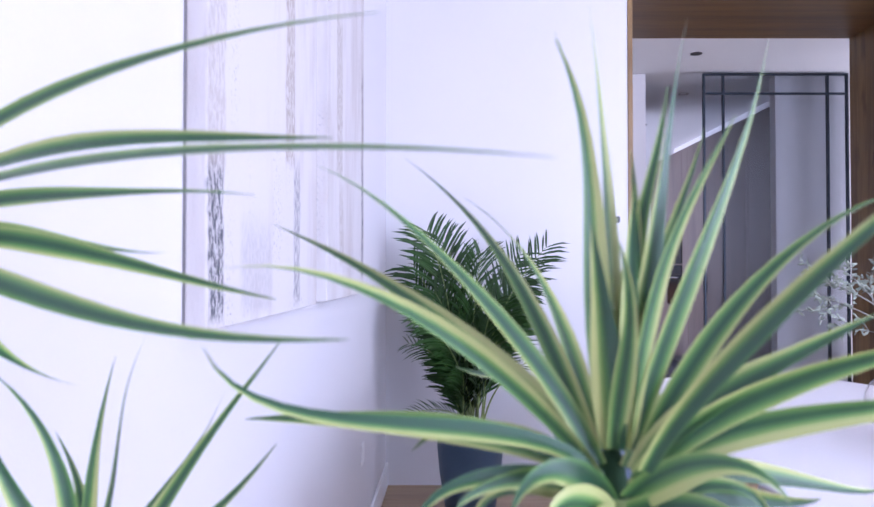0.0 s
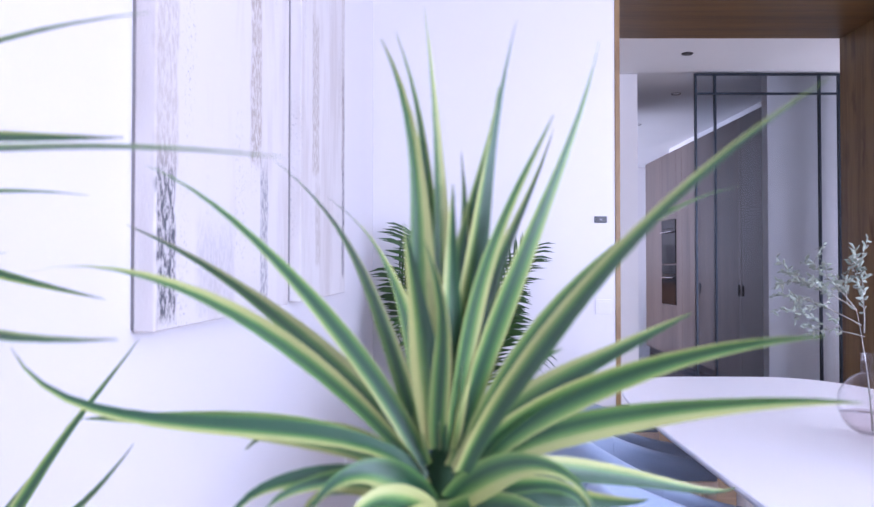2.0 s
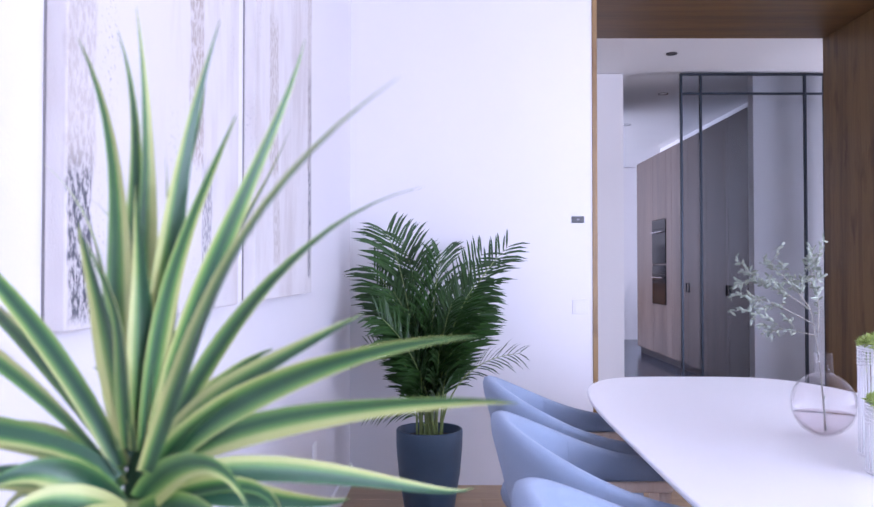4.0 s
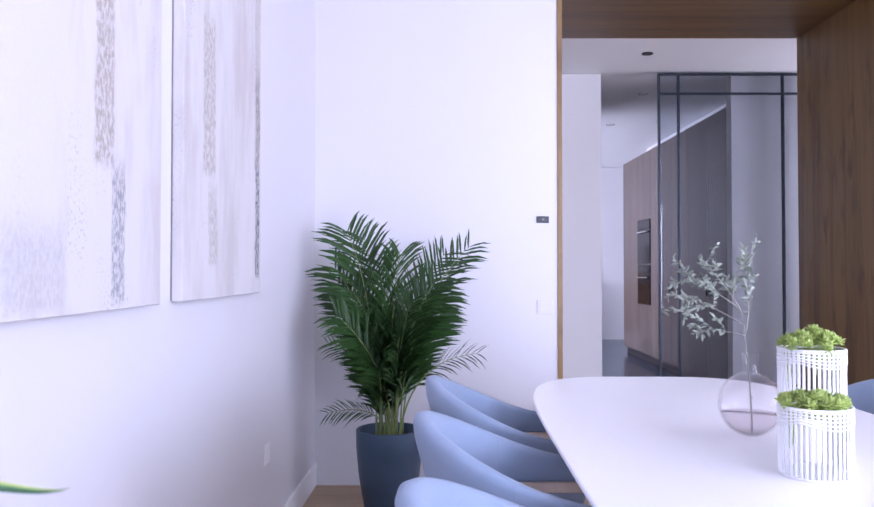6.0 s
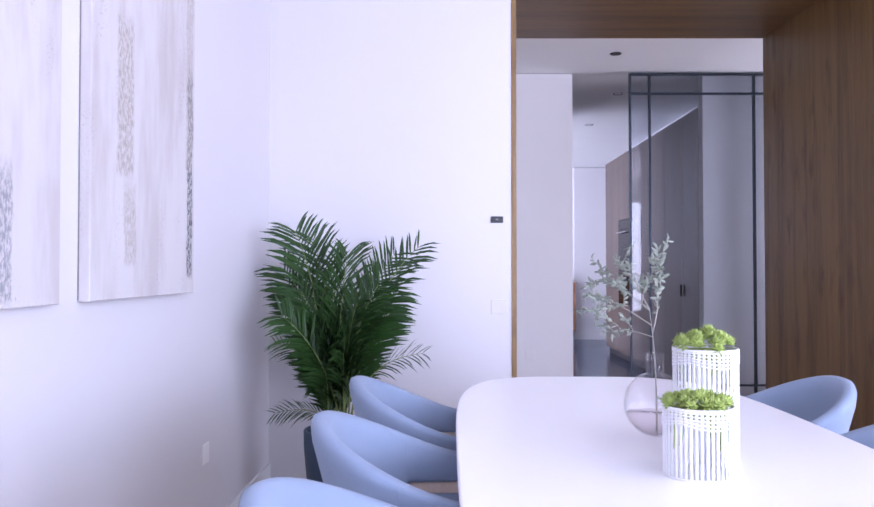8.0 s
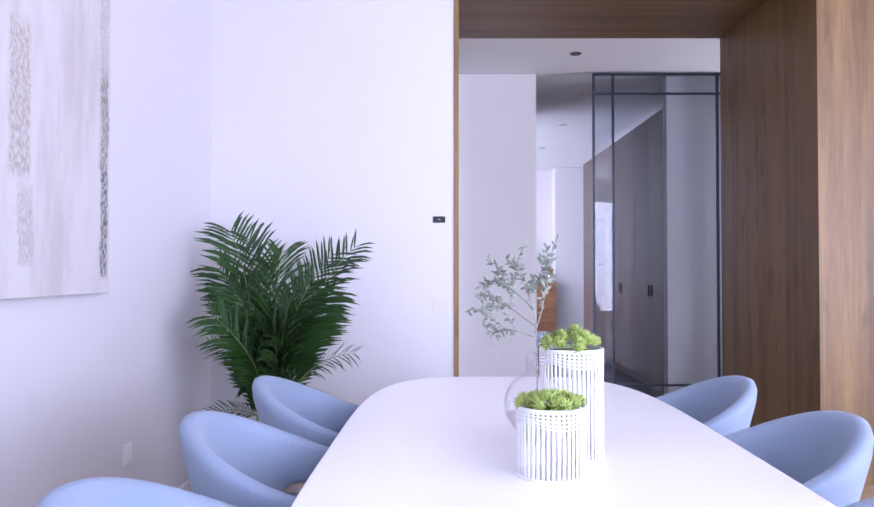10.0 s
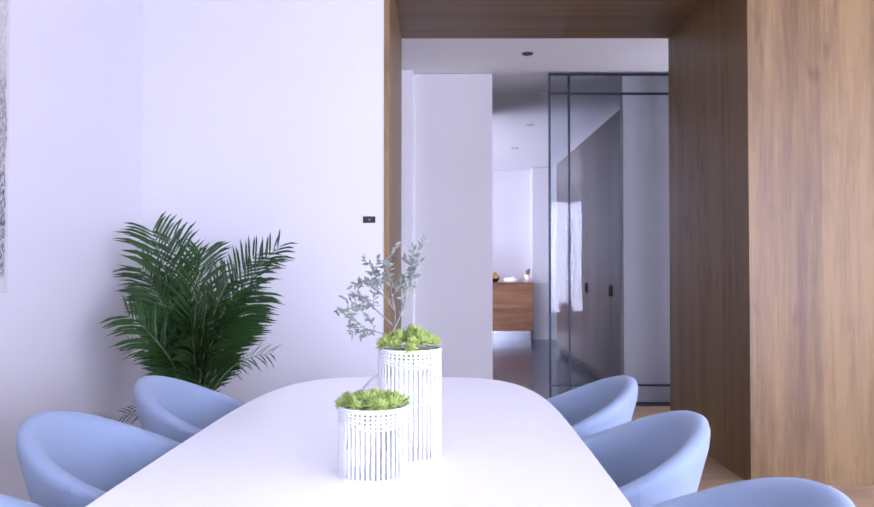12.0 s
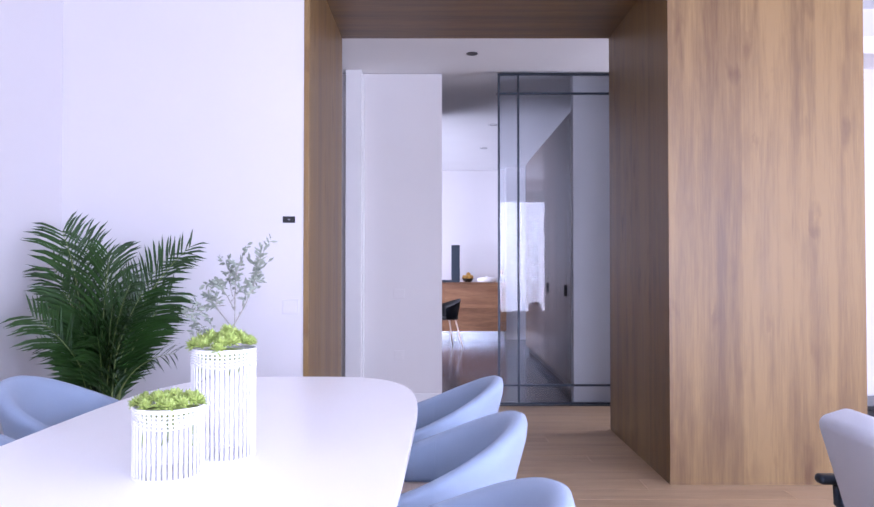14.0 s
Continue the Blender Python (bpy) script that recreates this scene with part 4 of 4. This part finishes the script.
def vase(x, y):
    v = tagged(empty("glass_vase", x, y, 0.75), "round clear glass vase with water and short neck", "vase")
    prof = []
    for i in range(25):
        g = -math.pi / 2 + (math.pi * 0.905) * i / 24
        prof.append((0.083 * math.cos(g), 0.088 + 0.086 * math.sin(g)))
    prof[0] = (0.0, 0.002)
    prof += [(0.0245, 0.175), (0.0235, 0.19), (0.0235, 0.222), (0.0245, 0.224)]
    inner = [(max(0.0, r - 0.003), z + (0.003 if i < 12 else 0)) for i, (r, z) in enumerate(prof)][::-1]
    b = part("body", lathe(prof + inner, 40), VASEGLASS, v, "clear round glass", True)
    b.visible_shadow = False
    w = []
    for i in range(13):
        g = -math.pi / 2 + (math.pi * 0.40) * i / 12
        w.append((0.079 * math.cos(g), 0.088 + 0.082 * math.sin(g)))
    w[0] = (0.0, 0.006)
    wa = part("water", lathe(w + [(0.0, w[-1][1])], 40), glass("vase_water", (0.93, 0.90, 0.91), 0.0), v, "still water", True)
    wa.visible_shadow = False


vase(1.239, 2.083)


def olive_branch(x, y, z):
    rng = random.Random(21)
    o = tagged(empty("olive_branch", x, y, z), "grey-green olive branch standing in glass vase", "branch")

    def lean(p):
        back = 0.78 * max(0.0, p[2] - 0.02)
        return Vector((0.8 * p[0] + 0.40 * back, p[1] + back, p[2]))

    def twig(p0, p1, bend, r, leaves, name="twig", level=0):
        if not level:
            p0, p1 = lean(p0), lean(p1)
        c = p0.lerp(p1, 0.5) + Vector(bend)
        pts = [p0 * (1 - t) ** 2 + c * (2 * t * (1 - t)) + p1 * t * t for t in [i / 14 for i in range(15)]]
        st = part(name, tube(pts, r, 6, taper=0.35), TWIG, o, "", True)
        for i in range(leaves):
            t = 0.25 + 0.75 * i / max(1, leaves - 1)
            k = min(13, int(t * 14))
            p, d = pts[k].lerp(pts[k + 1], t * 14 - k), (pts[k + 1] - pts[k]).normalized()
            dirv = (d * rng.uniform(0.3, 1.0) + Vector((rng.uniform(-1, 1), rng.uniform(-1, 1), rng.uniform(-0.7, 0.7)))).normalized()
            ln, wd = rng.uniform(0.015, 0.027), rng.uniform(0.0026, 0.0048)
            sd = dirv.cross(Vector((rng.uniform(-1, 1), -1, rng.uniform(-1, 1)))).normalized() * wd
            up = sd.cross(dirv).normalized() * 0.001
            bm = bmesh.new()
            a, m1, m2, e = bm.verts.new(p), p + dirv * ln * 0.35, p + dirv * ln * 0.7, bm.verts.new(p + dirv * ln)
            l1, c1, r1 = bm.verts.new(m1 - sd), bm.verts.new(m1 + up), bm.verts.new(m1 + sd)
            l2, c2, r2 = bm.verts.new(m2 - sd * 0.8), bm.verts.new(m2 + up), bm.verts.new(m2 + sd * 0.8)
            for f in ((a, c1, l1), (a, r1, c1), (l1, c1, c2, l2), (c1, r1, r2, c2), (l2, c2, e), (c2, r2, e)):
                bm.faces.new(f)
            part("leaf", bm, OLIVE, st)
        if not level and name == "twig":
            for t in (0.35, 0.5, 0.65, 0.8):
                q = pts[int(t * 14)]
                w = (p1 - p0).normalized() * 0.035 + Vector((rng.uniform(-0.04, 0.035), rng.uniform(-0.05, 0.05), rng.uniform(-0.025, 0.05)))
                twig(q, q + w, (0, 0, 0.008), r * 0.55, 9, "twig", 1)

    twig((0.005, 0, -0.19), (-0.03, 0, 0.13), (0.012, 0, 0.0), 0.003, 3, "main_stem")
    twig((-0.013, 0, 0.07), (-0.035, 0.0, 0.272), (0.03, 0, 0.0), 0.002, 20)
    twig((0.0, 0, 0.18), (-0.035, -0.03, 0.285), (0.01, -0.01, 0.02), 0.0013, 18)
    twig((-0.03, 0, 0.13), (-0.135, 0.12, 0.265), (-0.01, 0, 0.05), 0.002, 28)
    twig((-0.03, 0, 0.13), (-0.20, 0.14, 0.205), (-0.02, 0, 0.05), 0.002, 34)
    twig((-0.02, 0, 0.09), (-0.215, 0.20, 0.16), (-0.05, 0, 0.06), 0.002, 34)
    twig((-0.012, 0, 0.06), (-0.125, 0.10, 0.055), (-0.05, 0, 0.035), 0.0015, 20)
    twig((-0.08, 0.06, 0.165), (-0.17, 0.20, 0.24), (-0.02, 0, 0.02), 0.0013, 20)
    twig((-0.06, 0.0, 0.15), (-0.02, 0.06, 0.22), (0.0, 0, 0.02), 0.0013, 18)
    twig((-0.09, 0.06, 0.14), (-0.19, 0.10, 0.10), (-0.02, 0, 0.02), 0.0013, 20)


olive_branch(1.239, 2.083, 0.955)


# ---------------------------------------------------------------- switches and sockets
def plate(name, x, y, z, w, h, face, material, label):
    """A wall plate with a rocker. face: 0 on the north walls, 90 on the west wall."""
    p = tagged(empty(name, x, y, z, face), label, "socket" if "socket" in name else "switch")
    part("plate", box(-w / 2, -0.005, -h / 2, w / 2, 0, h / 2, 0.0022), material, p)
    part("insert", box(-w * 0.34, -0.0068, -h * 0.34, w * 0.34, -0.0048, h * 0.34, 0.0009), material, p)
    return p


th = plate("thermostat", 0.988, YB, 1.477, 0.070, 0.036, 0, BLACK, "small black wall thermostat with white mark")
part("display_mark", box(-0.006, -0.0082, -0.004, 0.008, -0.0067, 0.004), mat("grey_mark", (0.22, 0.22, 0.24), 0.6), th)
plate("light_switch", 1.00, YB, 0.99, 0.09, 0.082, 0, WALL, "white wall light switch")
plate("wall_socket", 0, 0, 0, 0.085, 0.085, 0, TRIM, "white square wall socket").matrix_world = west(3.225, 0.434) @ pose(0, 0, 0, 0, 0, 90)
plate("wall_socket", 1.48, YH, 0.438, 0.085, 0.085, 0, HALLWALL, "white wall socket in the hall")
plate("light_switch", 1.48, YH, 0.98, 0.10, 0.085, 0, HALLWALL, "white light switch in the hall")


# ---------------------------------------------------------------- downlights
def downlight(x, y, r, glow, label):
    d = tagged(empty("downlight", x, y, TOP + 0.004), label, "downlight", "ceiling downlights")
    bm = lathe([(r * 0.72, -0.001), (r, -0.006), (r * 1.02, -0.003), (r * 1.02, 0.0), (r * 0.7, 0.0)], 24)
    part("ring", bm, BLACK if not glow else CHROME, d, "", True)
    part("lens", lathe([(0.0, -0.0025), (r * 0.7, -0.0025), (r * 0.7, 0.0), (0.0, 0.0)], 20), BLACK if not glow else TRIM, d)


downlight(2.10, 6.22, 0.045, False, "small black recessed hall downlight")
downlight(2.45, 7.65, 0.05, True, "recessed steel corridor downlight")
downlight(2.49, 9.3, 0.05, True, "recessed steel corridor downlight")
downlight(2.49, 11.1, 0.05, True, "recessed steel kitchen downlight")


# ---------------------------------------------------------------- kitchen end
def kitchen():
    c = tagged(empty("sideboard", 0.9, 12.95, 0), "reddish walnut drawer unit with thin dark worktop", "sideboard")
    w = 2.08
    part("body", box(0, 0.02, 0.16, w, 0.62, 0.955, 0.002), WALNUT, c)
    for x0, x1 in ((0, w / 2), (w / 2, w)):
        for z0, z1 in ((0.165, 0.545), (0.552, 0.93)):
            part("drawer", box(x0 + 0.003, 0, z0, x1 - 0.003, 0.02, z1, 0.002), WALNUT, c)
    part("worktop", box(-0.01, -0.01, 0.957, w + 0.01, 0.63, 0.977, 0.002), WALNUT, c)
    part("plinth", box(0.03, 0.06, 0, w - 0.03, 0.6, 0.158), CHROME, c)
    b = tagged(empty("speaker_tower", 2.13, 13.1, 0.977), "slim dark tower standing on the sideboard", "speaker")
    part("body", box(-0.07, -0.06, 0, 0.07, 0.06, 0.63, 0.006), STEEL, b)
    part("arm", box(-0.40, -0.04, 0, -0.07, 0.04, 0.04, 0.004), STEEL, b)
    f = tagged(empty("fruit_bowl", 2.34, 13.15, 0.977), "small dark bowl with yellow and red fruit", "bowl")
    part("bowl", lathe([(0.0, 0.0), (0.05, 0.0), (0.10, 0.06), (0.105, 0.062), (0.095, 0.055), (0.0, 0.02)], 20), BLACK, f, "", True)
    fr = mat("fruit_skin", (0.55, 0.30, 0.05), 0.4, vary=0.4, scale=8)
    for i in range(7):
        bm = bmesh.new()
        bmesh.ops.create_uvsphere(bm, u_segments=10, v_segments=8, radius=0.04)
        bm.transform(Matrix.Translation((0.06 * math.cos(i * 1.05), 0.06 * math.sin(i * 1.05), 0.085 + (0.05 if i == 6 else 0))) @ Matrix.Diagonal((1, 1, 0.92, 1)))
        if i == 6:
            bm.transform(Matrix.Translation((-0.05, 0.0, 0)))
        part("fruit", bm, fr, f, "", True)
    t = tagged(empty("serving_tray", 2.66, 13.15, 0.977), "white low serving tray with lid", "tray")
    part("tray", lathe([(0.0, 0.0), (0.15, 0.0), (0.17, 0.05), (0.165, 0.055), (0.0, 0.05)], 28), WIRE, t, "", True)
    part("lid", lathe([(0.17, 0.056), (0.12, 0.075), (0.02, 0.085), (0.015, 0.105), (0.0, 0.105)], 28), WIRE, t, "", True)
    u = tagged(empty("utensil_jar", 2.90, 13.1, 0.977), "white jar holding wooden utensils", "jar")
    part("jar", lathe([(0.0, 0.0), (0.045, 0.0), (0.05, 0.13), (0.045, 0.13), (0.04, 0.02), (0.0, 0.02)], 20), WIRE, u, "", True)
    for i in range(4):
        part("utensil", tube([(0.01 * i - 0.015, 0, 0.03), (0.02 * i - 0.02, 0.01, 0.20 + 0.01 * i)], 0.012, 6), WALNUT, u)

    ch = tagged(empty("kitchen_chair", 1.93, 11.9, 0, 200), "black plastic shell chair on pale legs", "chair")
    bm = bmesh.new()
    rings = []
    for i in range(17):
        g = radians(-105 + 210 * i / 16)
        e = abs(i - 8) / 8
        top = 0.74 - 0.13 * e ** 1.5
        rings.append([bm.verts.new((-(0.20 + 0.05 * k) * math.cos(g), (0.22 + 0.035 * k) * math.sin(g), 0.44 + (top - 0.44) * k)) for k in (0, 0.35, 0.7, 1.0)])
    for a, c2 in zip(rings, rings[1:]):
        for k in range(3):
            bm.faces.new((a[k], a[k + 1], c2[k + 1], c2[k]))
    bmesh.ops.solidify(bm, geom=list(bm.faces), thickness=0.012)
    part("shell", bm, BLACK, ch, "", True)
    part("seat", lathe([(0.0, 0.425), (0.20, 0.43), (0.225, 0.445), (0.21, 0.46), (0.0, 0.45)], 24), BLACK, ch, "", True)
    for sx in (-1, 1):
        for sy in (-1, 1):
            part("leg", tube([(sx * 0.13, sy * 0.13, 0.43), (sx * 0.22, sy * 0.22, 0.0)], 0.014, 8, taper=0.7), BEECH, ch, "pale wooden leg", True)


kitchen()


# ---------------------------------------------------------------- lounge chair and bench on the living side
def living_side():
    c = tagged(empty("lounge_chair", 3.385, 2.50, 0, 0), "low light grey upholstered swivel lounge chair with black armrests", "chair")

    def pad(sx, sy, sz, r, m):
        bm = box(-sx / 2, -sy / 2, -sz / 2, sx / 2, sy / 2, sz / 2, r, 5)
        bm.transform(m)
        return bm

    part("backrest", pad(0.135, 0.46, 0.44, 0.038, pose(-0.12, 0, 0.495, 0, -17, 0)), FABRIC2, c, "light grey padded backrest", True)
    part("seat", pad(0.50, 0.50, 0.09, 0.04, pose(0.12, 0, 0.33)), FABRIC2, c, "", True)
    for s in (-1, 1):
        a = part("armrest", pad(0.27, 0.055, 0.034, 0.015, pose(-0.07, s * 0.29, 0.447)), STEEL, c, "black armrest pad", True)
        part("bracket", tube([(-0.132, s * 0.29, 0.437), (-0.128, s * 0.29, 0.36), (-0.10, s * 0.27, 0.325), (0.02, s * 0.2, 0.315)], 0.017, 8), STEEL, a, "", True)
    part("column", lathe([(0.03, 0.08), (0.03, 0.27), (0.05, 0.28), (0.05, 0.29)], 16), BLACK, c, "", True)
    for i in range(5):
        g = radians(72 * i + 18)
        st = part("foot", tube([(0, 0, 0.10), (0.28 * math.cos(g), 0.28 * math.sin(g), 0.065)], 0.02, 8, taper=0.6), BLACK, c, "", True)
        bm = lathe([(0.0, -0.02), (0.026, -0.02), (0.028, 0.0), (0.026, 0.02), (0.0, 0.02)], 14)
        bm.transform(pose(0.28 * math.cos(g), 0.28 * math.sin(g), 0.028, 90, 0, 72 * i))
        part("castor", bm, BLACK, st, "", True)
    d = tagged(empty("media_bench", 5.3, 5.36, 0), "low dark media bench against the living room wall", "bench")
    part("top", box(-1.02, -0.21, 0.262, 1.02, 0.21, 0.29, 0.003), BLACK, d)
    part("body", box(-1.0, -0.20, 0.06, 1.0, 0.20, 0.26, 0.002), BLACK, d)
    for sx in (-0.5, 0.5):
        part("drawer", box(sx - 0.495, -0.216, 0.066, sx + 0.495, -0.2005, 0.256, 0.002), BLACK, d)
    for sx in (-0.9, 0.9):
        part("leg", box(sx - 0.03, -0.16, 0, sx + 0.03, 0.16, 0.06, 0.002), BLACK, d)


living_side()


# ---------------------------------------------------------------- floor planks
def planks():
    made = {}
    pw, ln = 0.19, 2.0
    for r in range(50):
        y0 = -2.6 + r * pw
        if y0 > 6.78:
            break
        x = -0.75 - (r * 0.73) % ln
        while x < 7.4:
            x0, x1 = max(x, -0.75), min(x + ln, 7.45)
            y1 = min(y0 + pw, 6.795)
            if x1 - x0 > 0.05:
                key = (round(x1 - x0, 2), round(y1 - y0, 3))
                if key not in made:
                    made[key] = mesh_of("plank", box(0, 0, -0.016, x1 - x0 - 0.0012, y1 - y0 - 0.0012, 0.0, 0.0008, 1), PLANK)
                p = new("plank", made[key])
                p.location = (x0, y0, 0)
                p.parent = floor
            x += ln


planks()
